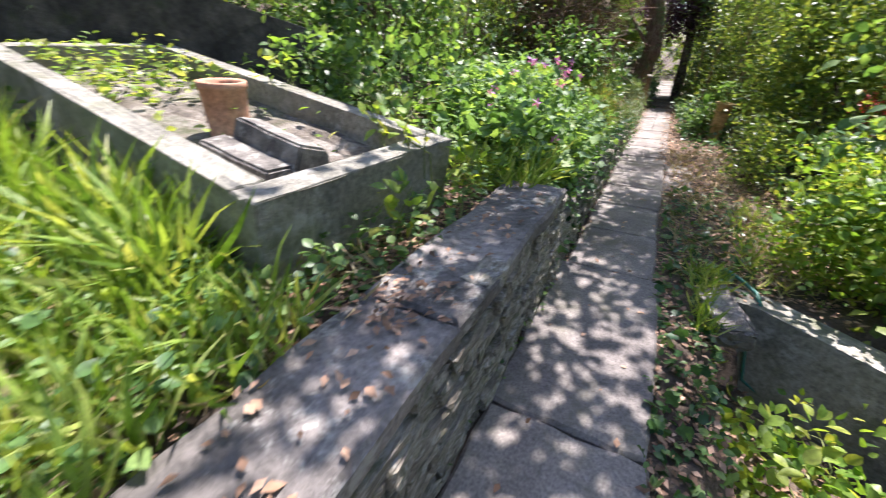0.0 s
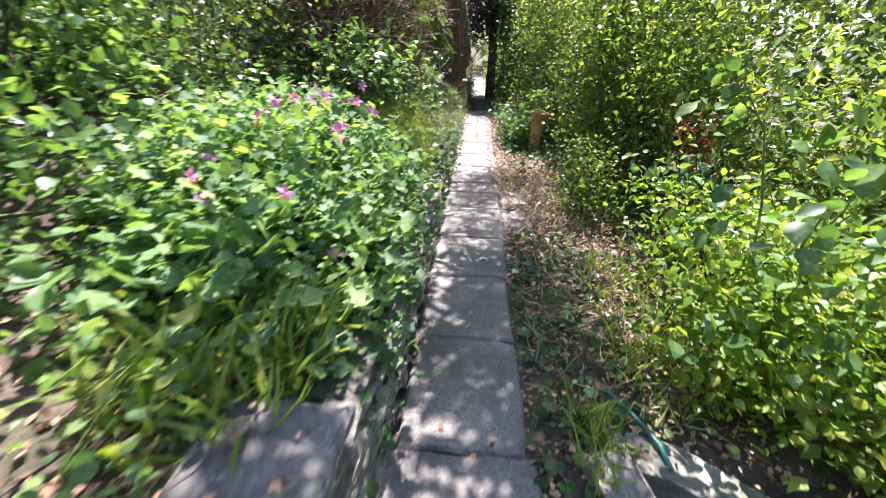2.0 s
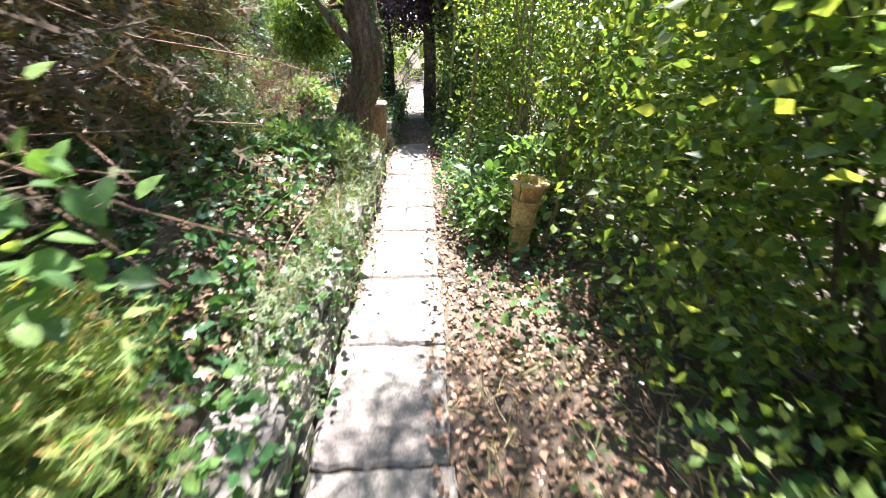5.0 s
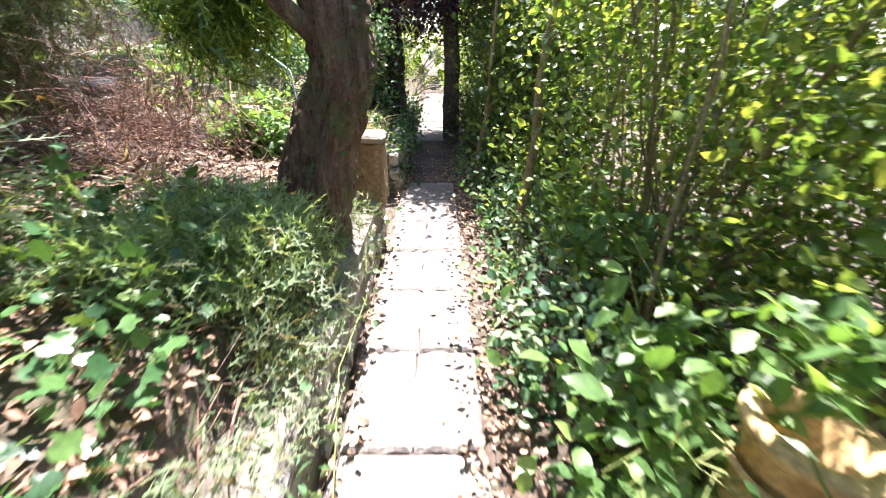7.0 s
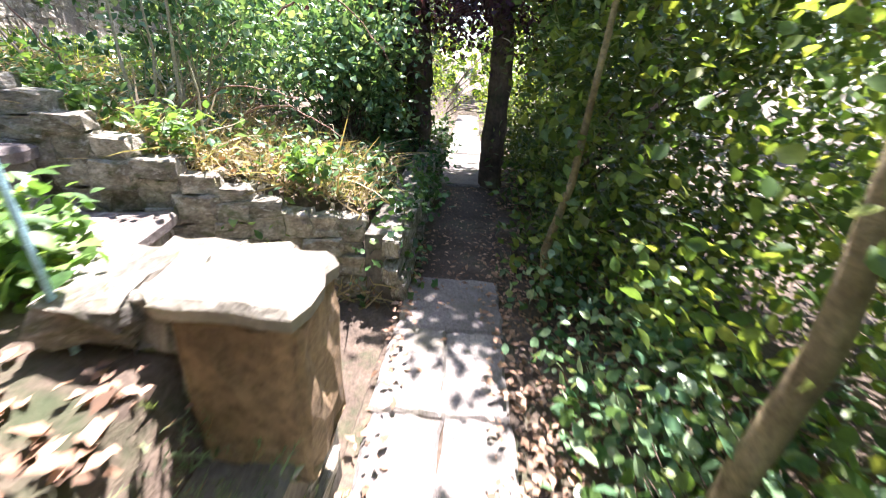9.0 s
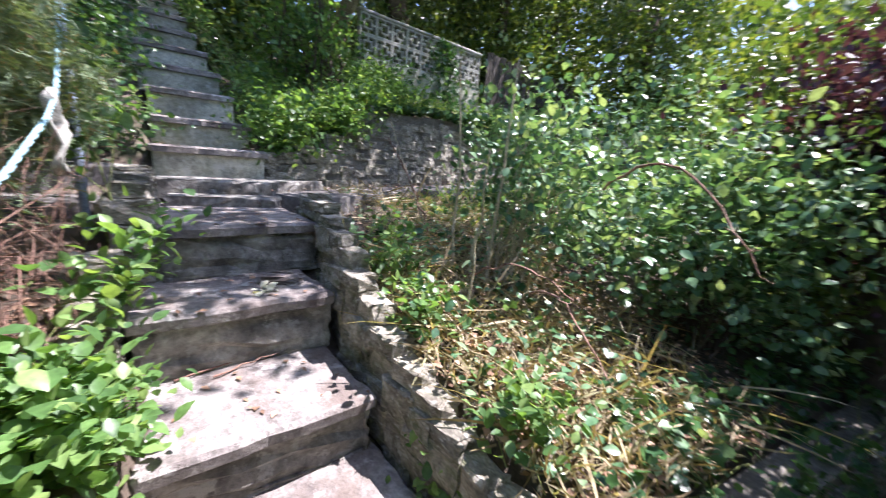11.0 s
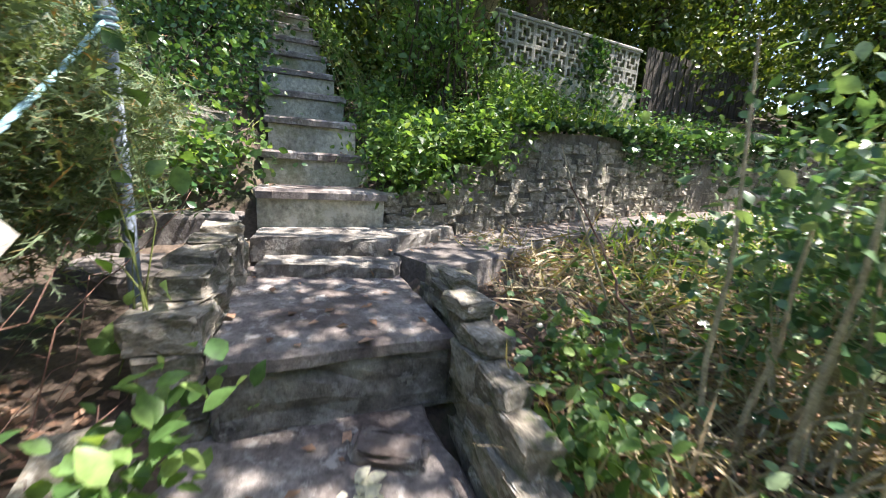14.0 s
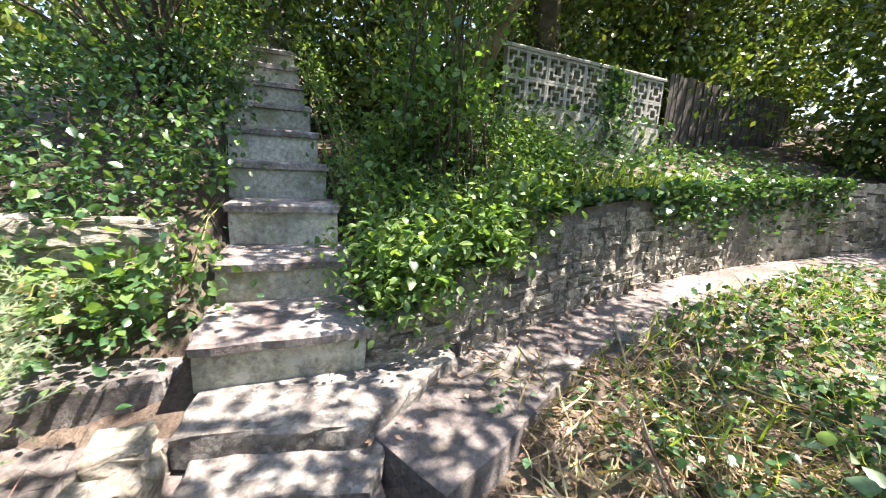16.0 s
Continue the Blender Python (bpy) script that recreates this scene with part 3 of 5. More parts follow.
tagged(new("upper_path", mesh_from(bm, "upper_path", M_LEDGE)), "worn concrete ledge path along the curved wall", "path", kind="structure")

# ---- stairs ----
stairs = thing("stone_stairs", "weathered concrete and stone garden stairs climbing the bank", "stairs", STAIR, kind="structure")


def put(name, me, owner, x, y, z, rz=0.0, rx=0.0, ry=0.0):
    ob = child(name, me, owner)
    ob.matrix_basis = pose(x, y, z, rx, ry, rz)
    return ob


def step(front, back, y0, y1, z, rise, rough, seed, skew=0.0):
    """One step: a nosed slab, and the riser that carries it, set back under the nosing."""
    w, d = y1 - y0, front - back
    put("tread", mesh_from(slab_bm(d, w, 0.065, 0.012, 8, seed), "tread", M_TREAD), stairs, (front + back) / 2, (y0 + y1) / 2, z, skew)
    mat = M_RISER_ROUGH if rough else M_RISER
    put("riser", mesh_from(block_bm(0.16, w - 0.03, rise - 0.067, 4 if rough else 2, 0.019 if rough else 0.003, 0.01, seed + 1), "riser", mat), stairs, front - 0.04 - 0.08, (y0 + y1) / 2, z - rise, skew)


step(3.12, 2.45, -0.25, 0.72, -1.40, 0.28, True, 1)
step(2.62, 1.92, -0.24, 0.69, -1.10, 0.3, True, 3)
step(2.05, 1.40, -0.2, 0.72, -0.77, 0.33, True, 5)
step(1.52, 0.30, -0.05, 0.84, -0.45, 0.32, True, 7)
# rough stone step under the upper flight
def prism_bm(pts, z0, z1, lip=0.02, rag=0.008, seed=0):
    """A rough slab over a plan outline, its upper edge worn round."""
    rnd = random.Random(seed)
    out = []
    for (ax, ay), (bx, by) in zip(pts, pts[1:] + pts[:1]):
        n = max(2, round(math.hypot(bx - ax, by - ay) / 0.09))
        out += [(ax + (bx - ax) * k / n + rnd.uniform(-rag, rag), ay + (by - ay) * k / n + rnd.uniform(-rag, rag)) for k in range(n)]
    cx, cy = sum(p[0] for p in out) / len(out), sum(p[1] for p in out) / len(out)
    bm = bmesh.new()
    rings = []
    for g, z, w in ((1.0, z0, 0), (1.0, z0 + (z1 - z0) * 0.45, rag), (1.0, z1 - lip, rag), (1 - lip * 0.8, z1, 0.003), (0.6, z1, 0.006), (0.25, z1, 0.006)):
        rings.append([bm.verts.new((cx + (x - cx) * g + rnd.uniform(-w, w), cy + (y - cy) * g + rnd.uniform(-w, w), z + rnd.uniform(-w, w))) for x, y in out])
    for a, b in zip(rings, rings[1:]):
        for k in range(len(out)):
            bm.faces.new((a[k], a[(k + 1) % len(out)], b[(k + 1) % len(out)], b[k]))
    bm.faces.new(rings[-1])
    bmesh.ops.recalc_face_normals(bm, faces=bm.faces[:])
    return bm


def in_stairs(pts):
    inv = STAIR.inverted()
    return [tuple((inv @ Vector((x, y, 0)))[:2]) for x, y in pts]


put("stone_step", mesh_from(prism_bm(in_stairs([(-3.38, 12.22), (-3.38, 12.98), (-3.75, 13.06), (-4.0, 12.2)]), -0.47, -0.375, 0.02, 0.012, 9), "stone_step", M_RISER_ROUGH), stairs, 0, 0, 0)
put("stone_step", mesh_from(prism_bm(in_stairs([(-3.63, 12.13), (-3.61, 12.96), (-4.0, 13.3), (-4.26, 13.52), (-4.42, 13.5), (-4.12, 12.9), (-3.98, 12.1)]), -0.42, -0.262, 0.025, 0.012, 11), "stone_step", M_RISER_ROUGH), stairs, 0, 0, 0)
put("ledge_slab", mesh_from(prism_bm(in_stairs([(-3.86, 11.3), (-4.02, 11.92), (-4.5, 12.02), (-5.0, 11.2), (-5.0, 10.1), (-4.1, 10.1)]), -0.5, -0.19, 0.03, 0.01, 12), "ledge_slab", M_COPING), stairs, 0, 0, 0)
put("ledge_slab", mesh_from(prism_bm(in_stairs([(-3.3, 11.6), (-3.45, 12.05), (-4.0, 12.02), (-3.9, 11.2), (-3.5, 11.2)]), -0.6, -0.43, 0.03, 0.012, 13), "ledge_slab", M_LEDGE), stairs, 0, 0, 0)
F_FRONT = [0.0] + [-0.6 - 0.54 * k for k in range(15)]
F_TOP = [0.0] + [0.272 + 0.32 * k for k in range(14)]
F_SIDE = [(-0.0, 0.9), (0.02, 0.89)] + [(0.04 - 0.06 * k, 0.86 - 0.045 * k) for k in range(12)]
for k in range(14):
    step(F_FRONT[k], F_FRONT[k + 1] - 0.1, F_SIDE[k][0], F_SIDE[k][1], F_TOP[k], 0.28 if k == 0 else F_TOP[k] - F_TOP[k - 1] + 0.003, False, 30 + 2 * k, 0.6 * math.sin(k * 2.2))
# cheeks beside the lower steps, of rubble set in mortar
def cheek(name, label, pts, thick, seed):
    """A ragged rubble cheek along points (x, y, top) of the stairs, down to z0."""
    ob = thing(name, label, "wall", STAIR, kind="structure")
    rnd = random.Random(seed)
    for (xa, ya, za), (xb, yb, zb) in zip(pts, pts[1:]):
        n = max(1, round(math.hypot(xb - xa, yb - ya) / 0.17))
        for k in range(n):
            t = (k + 0.5) / n
            x, y, top = xa + (xb - xa) * t, ya + (yb - ya) * t, za + (zb - za) * t
            z = top - 0.62
            while z < top - 0.03:
                h = min(rnd.uniform(0.09, 0.17), top - z + 0.02)
                o = put("stone", STONES[rnd.randrange(7)], ob, x + rnd.uniform(-0.015, 0.015), y + rnd.uniform(-0.02, 0.02), z, rnd.uniform(-8, 8))
                o.scale = (0.2 * rnd.uniform(0.9, 1.15), thick * rnd.uniform(0.85, 1.15), h * 1.03)
                z += h
    return ob


cheek("stair_cheek", "ragged rubble cheek wall on the bank side of the steps", [(3.55, 0.86, -1.22), (3.1, 0.84, -1.12), (2.62, 0.82, -0.92), (2.05, 0.83, -0.6), (1.75, 0.86, -0.45), (1.35, 0.93, -0.3), (0.95, 0.95, -0.3)], 0.13, 3)
cheek("stair_cheek", "low lichen-covered stone cheek beside the landing", [(1.45, -0.17, -0.32), (0.9, -0.13, -0.2), (0.35, -0.1, -0.2)], 0.2, 4)
cheek("stair_cheek", "short stone pier at the foot of the steps", [(3.45, -0.42, -0.86), (3.0, -0.42, -0.86)], 0.3, 6)
cheek("stair_cheek", "stones at the open side of the lower steps", [(2.5, -0.36, -0.98), (2.05, -0.32, -0.7), (1.7, -0.25, -0.5)], 0.18, 8)
# ledge wall running off from the landing
cheek("terrace_wall", "rubble terrace wall half hidden by ivy", [(-0.62, -0.2, 0.5), (-0.7, -1.2, 0.58), (-0.8, -2.6, 0.6), (-0.9, -4.2, 0.65)], 0.25, 10)

# sandstone pier in the sun beside the lower wall
pier = thing("wall_pier", "square brown sandstone pier ending the low wall", "pier", (-0.43, 12.12, 0.0), kind="structure")
put("pier_block", mesh_from(block_bm(0.27, 0.24, 0.5, 3, 0.012, 0.02, 15), "pier_block", M_SAND), pier, 0, 0, 0.36)
put("pier_cap", mesh_from(slab_bm(0.3, 0.27, 0.05, 0.015, 5, 16), "pier_cap", M_RUBBLE), pier, 0, 0, 0.905)

# ---- raised bed of cast concrete ----
BED_TILT = Matrix.Translation((-1.02, 2.12, 1.045)) @ Matrix.Rotation(radians(-5.5), 4, "Z") @ Matrix.Rotation(radians(9.1), 4, "Y")
planter = thing("raised_planter", "rectangular cast concrete raised planter, mossy and lichen-stained, weeds inside", "planter", BED_TILT)


def kerb_wall(lx, ly, x, y, seed, h=0.55):
    me = mesh_from(block_bm(lx, ly, h, 7, 0.004, 0.012, seed), "planter_wall", M_BED)
    ob = child("planter_wall", me, planter)
    ob.matrix_basis = pose(x, y, -h)


kerb_wall(0.13, 1.21, -0.065, 0.54, 1)
kerb_wall(2.95, 0.13, -1.61, 0.005, 2)
kerb_wall(2.95, 0.13, -1.61, 1.08, 3)
kerb_wall(0.13, 0.94, -3.02, 0.54, 4)
bm = block_bm(2.8, 0.96, 0.1, 12, 0.02)
ob = child("soil", mesh_from(bm, "soil", M_GRIT), planter, "pale gritty soil with stones")
ob.matrix_basis = pose(-1.55, 0.54, -0.26)


def chimney_pot(name, label, at, r0, r1, h, mat, tilt=(0, 0), rim=0.02, wall=0.018):
    """A hollow clay pot with a rolled rim."""
    prof = [(r0, 0), (r0 * 1.0, 0.02), ((r0 + r1) / 2, h * 0.5), (r1, h - 0.035), (r1 + rim, h - 0.03), (r1 + rim, h), (r1 + rim * 0.3, h + 0.006), (r1 - wall, h - 0.004), (r0 - wall, 0.04)]
    bm = bmesh.new()
    k = 28
    rings = [[bm.verts.new((r * math.cos(2 * math.pi * i / k), r * math.sin(2 * math.pi * i / k), z)) for i in range(k)] for r, z in prof]
    for a, b in zip(rings, rings[1:]):
        for i in range(k):
            bm.faces.new((a[i], a[(i + 1) % k], b[(i + 1) % k], b[i])).smooth = True
    ob = thing(name, label, "pot", at)
    ob.matrix_basis = pose(*at[:3], tilt[0], tilt[1], 0)
    part("pot_body", bm, mat, ob)
    return ob


chimney_pot("clay_pot", "open terracotta pipe pot standing in the planter", (-2.06, 2.72, 1.05), 0.105, 0.118, 0.29, M_CLAY, (0, 4), 0.008)


def kerbstone(label, at, rz, tilt, L):
    ob = thing("kerb_block", label, "stone block", at)
    ob.matrix_basis = pose(*at, tilt[0], tilt[1], rz)
    bm = bmesh.new()
    prof = [(-0.09, 0), (0.09, 0), (0.09, 0.09), (0.05, 0.135), (-0.09, 0.135)]
    a = [bm.verts.new((-L / 2, y, z)) for y, z in prof]
    b = [bm.verts.new((L / 2, y, z)) for y, z in prof]
    bm.faces.new(a[::-1])
    bm.faces.new(b)
    for i in range(5):
        bm.faces.new((a[i], a[(i + 1) % 5], b[(i + 1) % 5], b[i]))
    bmesh.ops.bevel(bm, geom=bm.edges[:], offset=0.012, segments=2, affect="EDGES")
    bmesh.ops.subdivide_edges(bm, edges=[e for e in bm.edges if e.calc_length() > 0.2], cuts=6)
    for v in bm.verts:
        v.co += Vector((noise.noise(v.co * 23), noise.noise(v.co * 19 + Vector((3, 0, 0))), noise.noise(v.co * 21 + Vector((0, 5, 0))))) * 0.006
    bmesh.ops.recalc_face_normals(bm, faces=bm.faces[:])
    part("stone", bm, M_RISER_ROUGH, ob)


kerbstone("chamfered dark concrete kerb block lying in the planter", (-1.56, 2.44, 0.95), -6, (0, 8), 0.54)
kerbstone("chamfered concrete kerb block leaning on another", (-1.5, 2.56, 1.02), -8, (-16, 9), 0.52)

# ---- concrete pit wall beside the path, hose over it ----
pit = wall_core("wall_pit", "cast concrete wall of a sunken bed beside the path", [(0.72, 4.2), (0.98, 4.14), (1.6, 3.7), (2.4, 3.12), (3.6, 2.3)], lambda i: -0.8, lambda i: (0.0, 0.0, -0.01, -0.02, -0.03)[i], 0.2, M_BED)
put("edging_stone", mesh_from(block_bm(0.22, 0.5, 0.12, 4, 0.012, 0.03, 17), "edging_stone", M_COPING), pit, 0.72, 3.9, -0.09, 12)
hose = thing("garden_hose", "green garden hose hanging over the concrete wall", "hose", (0.9, 4.2, 0.0))
V, F = tubes([[(-0.12, 0.3, 0.02), (-0.02, 0.12, 0.03), (0.03, 0.0, 0.03), (0.05, -0.1, 0.0), (0.06, -0.14, -0.1), (0.05, -0.16, -0.3), (0.1, -0.2, -0.55), (0.3, -0.3, -0.62)]], [np.full(8, 0.013)], 8)
child("tube", mesh_of("tube", V, F, M_HOSE, True), hose)

# ---- buff clay pot half hidden in the hedge ----
bp = chimney_pot("clay_chimney_pot", "tall buff clay chimney pot leaning in the hedge", (1.0, 9.82, -0.05), 0.075, 0.125, 0.68, M_BUFF, (0, 4), 0.035)

for zz in (0.3, 0.52):
    V, F = tubes([[(math.cos(a) * (0.08 + 0.07 * zz / 0.68), math.sin(a) * (0.08 + 0.07 * zz / 0.68), zz) for a in np.linspace(0, 2 * math.pi, 29)]], [np.full(29, 0.012)], 6)
    child("band", mesh_of("band", V, F, M_BUFF, True), bp)
plant("pot_climber", "bright leaves growing out over the clay pot", "plant", (1.0, 9.82, 0.5), np.concatenate([in_ball(12, (1.0, 9.86, 0.84), (0.15, 0.12, 0.1)), in_ball(8, (0.66, 9.85, 0.3), (0.1, 0.2, 0.2)), in_ball(6, (1.25, 9.95, 0.7), (0.12, 0.12, 0.2))]), 6, LEAF8, 0.075, L_BROAD, 0.06, 10, 0.004, M_STEMGREEN, up=0.8)

# ---- pole and rope by the steps ----
pole = thing("metal_pole", "blue-grey painted metal pole leaning beside the steps", "pole", (-2.88, 11.9, 1.0))
V, F = tubes([[(0, 0, 0), (-0.02, -0.01, 0.7), (-0.05, -0.03, 1.55)]], [np.full(3, 0.024)], 12)
child("shaft", mesh_of("shaft", V, F, M_PIPE, True), pole)
V, F = tubes([[(-0.045, -0.027, 1.32), (-0.046, -0.028, 1.37)]], [np.full(2, 0.031)], 12)
child("collar", mesh_of("collar", V, F, M_PIPE, True), pole)
rope = thing("rope", "frayed pale teal rope tied to the pole and slung down", "rope", (-2.93, 11.87, 2.32))
_rp = [np.array(p) for p in ((0.0, 0.0, 0.0), (0.45, 0.1, -0.28), (0.83, 0.18, -0.5), (1.05, 0.21, -0.6), (1.5, 0.24, -0.78), (1.9, 0.25, -0.9), (2.05, 0.2, -1.0), (2.1, 0.15, -1.75))]
_t = np.linspace(0, 7, 90)
_c = np.stack([np.interp(_t, range(8), [p[k] for p in _rp]) for k in range(3)], 1)
for k, nm in ((0, "strand"), (1, "strand"), (2, "strand")):
    ph = 2 * np.pi * k / 3 + _t * 16
    V, F = tubes([_c + 0.0048 * np.stack([np.zeros(90), np.cos(ph), np.sin(ph)], 1)], [np.full(90, 0.0052)], 6)
    child(nm, mesh_of(nm, V, F, M_ROPE, True), rope)
V, F = tubes([(0.0, 0, 0) + np.stack([0.03 * np.cos(np.linspace(0, 25, 60)), 0.03 * np.sin(np.linspace(0, 25, 60)), np.linspace(-0.05, 0.05, 60)], 1)], [np.full(60, 0.008)], 6)
child("knot", mesh_of("knot", V, F, M_ROPE, True), rope)

# weathered rag caught on the rope
rag = thing("rag", "grey-white weathered rag hanging from the rope", "cloth", (-2.08, 12.05, 1.84))
bm = bmesh.new()
prev = None
for k in range(9):
    w, z = 0.05 + 0.025 * math.sin(k * 2.1), -0.042 * k
    row = [bm.verts.new((w * a + 0.02 * math.sin(k * 1.3), 0.022 * math.sin(a * 3 + k), z)) for a in (-1, -0.5, 0, 0.5, 1)]
    if prev:
        for a in range(4):
            bm.faces.new((prev[a], prev[a + 1], row[a + 1], row[a])).smooth = True
    prev = row
_cl = part("cloth", bm, M_RAG, rag)
_cl.modifiers.new("thickness", "SOLIDIFY").thickness = 0.006

# ---- pierced screen-block wall up the slope ----
B = 0.36
SCREEN = Matrix.Translation((-7.35, 14.75, 3.56)) @ Matrix.Rotation(math.atan2(1.76, -0.47), 4, "Z")
screen = thing("screen_wall", "pierced concrete screen-block wall, partly covered in ivy", "wall", SCREEN, kind="structure")


def bars_bm(rects, t):
    bm = bmesh.new()
    for x0, z0, x1, z1 in rects:
        g = bmesh.ops.create_cube(bm, size=1)["verts"]
        for v in g:
            v.co = Vector(((v.co.x + 0.5) * (x1 - x0) + x0, v.co.y * t, (v.co.z + 0.5) * (z1 - z0) + z0))
    return bm


_w = 0.034
_o, _n, _h = B, 0.1, 0.03
BLOCK = mesh_from(bars_bm([(0.002, 0.002, _w, B - 0.002), (B - _w, 0.002, B - 0.002, B - 0.002), (_w, 0.002, B - _w, _w), (_w, B - _w, B - _w, B - 0.002),
                           (0.09, 0.09, 0.09 + _h, B - 0.09), (B - 0.09 - _h, 0.09, B - 0.09, B - 0.09), (0.09 + _h, 0.09, B - 0.09 - _h, 0.09 + _h), (0.09 + _h, B - 0.09 - _h, B - 0.09 - _h, B - 0.09),
                           (_w, B / 2 - 0.02, 0.09, B / 2 + 0.02), (B - 0.09, B / 2 - 0.02, B - _w, B / 2 + 0.02), (B / 2 - 0.02, _w, B / 2 + 0.02, 0.09), (B / 2 - 0.02, B - 0.09, B / 2 + 0.02, B - _w)], 0.09), "screen_block", M_SCREEN)
for r in range(2):
    for k in range(9):
        put("screen_block", BLOCK, screen, k * B, 0, r * B)
put("screen_coping", mesh_from(slab_bm(9 * B + 0.06, 0.14, 0.05, 0.006, 10, 5), "screen_coping", M_SCREEN), screen, 4.5 * B, 0, 2 * B + 0.052)
put("screen_base", mesh_from(block_bm(9 * B, 0.2, 0.9, 4, 0.01, 0.02, 5), "screen_base", M_RISER), screen, 4.5 * B, 0, -0.902)
# timber fence past it
fence = thing("timber_fence", "old dark vertical board fence under the trees", "fence", Matrix.Translation((-8.7, 18.5, 3.1)) @ Matrix.Rotation(math.atan2(1.76, -0.47), 4, "Z"), kind="structure")
BOARD = mesh_from(block_bm(0.11, 0.02, 1.5, 1, 0.004, 0.004, 3), "board", M_WOOD)
for k in range(34):
    put("board", BOARD, fence, 0.13 * k, 0.01 * math.sin(k * 3), 0.02 * math.sin(k * 1.7))

# ---- trees ----


def tree(name, label, line, radii, limbs, crown, per, shape, size, mat, spread=0.3, bark=None, sides=26, up=0.5, droop=0.2):
    base = np.asarray(line[0], float)
    ob = thing(name, label, "tree", tuple(base))
    L = np.asarray(line, float) - base
    t = np.linspace(0, len(L) - 1, (24 if sides > 40 else 10) * len(L))
    P = np.stack([np.interp(t, range(len(L)), L[:, k]) for k in range(3)], 1)
    R = np.interp(t, range(len(L)), radii)
    if sides > 40:
        w = 33
        P = np.stack([np.convolve(np.pad(P[:, k], w // 2, mode="edge"), np.ones(w) / w, "valid") for k in range(3)], 1)
        R = np.convolve(np.pad(R, w // 2, mode="edge"), np.ones(w) / w, "valid")
    V, F = tubes([P], [R], sides, True)
    _ang = np.tile(np.linspace(0, 2 * np.pi, sides, endpoint=False), len(P))
    V += unit(V - np.repeat(P, sides, 0)) * np.array([abs(noise.noise(Vector((2.6 * math.cos(a), 2.6 * math.sin(a), v[2] * 0.9)))) for a, v in zip(_ang, V)])[:, None] * R.mean() * (0.3 if sides > 40 else 0.55)
    V += (np.array([noise.noise(Vector(v * 4.0)) for v in V])[:, None]) * R.mean() * (0.16 if sides > 40 else 0.3) * unit(V - np.repeat(P, sides, 0))
    if sides > 40:
        ridge = np.array([noise.noise(Vector((7.5 * math.cos(a + v[2] * 0.3), 7.5 * math.sin(a + v[2] * 0.3), v[2] * 1.6))) + 0.5 * noise.noise(Vector(v * 22.0)) for a, v in zip(_ang, V)])
        V += ridge[:, None] * R.mean() * 0.24 * unit(V - np.repeat(P, sides, 0))
    child("trunk", mesh_of("trunk", V, F, bark or M_BARK, True), ob)
    C = np.asarray(crown) - base
    if limbs:
        for p in C[RNG.permutation(len(C))[:limbs]]:
            at = P[RNG.integers(len(P) // 2, len(P))]
            V, F = tubes([bent(at, p, 0.15, 7, 0.06)], [max(0.012, R[-1] * 0.5)], 6)
            child("limb", mesh_of("limb", V, F, bark or M_BARK, True), ob)
    if per:
        idx = np.repeat(np.arange(len(C)), per)
        Q = C[idx] + RNG.normal(size=(len(idx), 3)) * spread
        D = RNG.normal(size=(len(idx), 3)) - np.array([0, 0, droop])
        V, F = leaves(shape, Q, D, size * RNG.uniform(0.55, 1.3, len(idx)), up)
        child("crown", mesh_of("crown", V, F, mat), ob)
    return ob


# leaning trunk close to the path
tree("cypress_tree", "leaning conifer trunk with deeply ridged red-brown bark close to the path", [(-0.68, 11.36, 0.4), (-0.59, 11.36, 0.8), (-0.48, 11.36, 1.1), (-0.35, 11.38, 1.35), (-0.38, 11.4, 1.7), (-0.5, 11.45, 2.4), (-0.9, 11.5, 3.4)], [0.235, 0.19, 0.155, 0.15, 0.14, 0.13, 0.1], 8,
     np.concatenate([in_ball(50, (-0.98, 11.5, 1.76), (0.28, 0.22, 0.3), 0.1), in_ball(40, (-1.6, 11.3, 3.1), (0.9, 0.7, 0.6), 0.2)]), 60, SPRAY, 0.14, L_CONIFER, 0.1, M_BARK_RED, 64, droop=1.2)
# the high crown box over the path is out of view, added to shade it
tree("conifer_tree", "conifer with bare brown inner branches, unseen crown added over the path for shade", [(-1.9, 8.6, 0.9), (-1.85, 8.6, 2.0), (-1.8, 8.5, 4.0), (-1.8, 8.5, 6.0)], [0.16, 0.13, 0.1, 0.05], 26,
     np.concatenate([in_box(105, (0.1, 6.5, 4.0), (1.15, 10.5, 4.9)), in_ball(70, (-2.0, 9.0, 2.5), (1.0, 1.5, 0.6), 0.2), in_ball(34, (-1.3, 9.9, 2.6), (0.5, 0.45, 0.4), 0.2)]), 50, SPRAY, 0.16, L_CONIFER, 0.2, droop=0.6)
_a, _z = RNG.normal(0.1, 0.5, 520), RNG.uniform(0.95, 2.4, 520)
_r = np.interp(_z, (0.8, 1.1, 1.35, 1.7, 2.4), (0.235, 0.19, 0.175, 0.165, 0.15))
ground_leaves("trunk_ivy", "ivy and moss on the leaning trunk", "ivy", np.stack([np.interp(_z, (0.8, 1.1, 1.35, 1.7, 2.4), (-0.62, -0.5, -0.385, -0.4, -0.5)) + _r * np.cos(_a), 11.38 - _r * np.sin(_a), _z], 1), 0.022, L_IVY, LOBED, 0.6, 0.3)
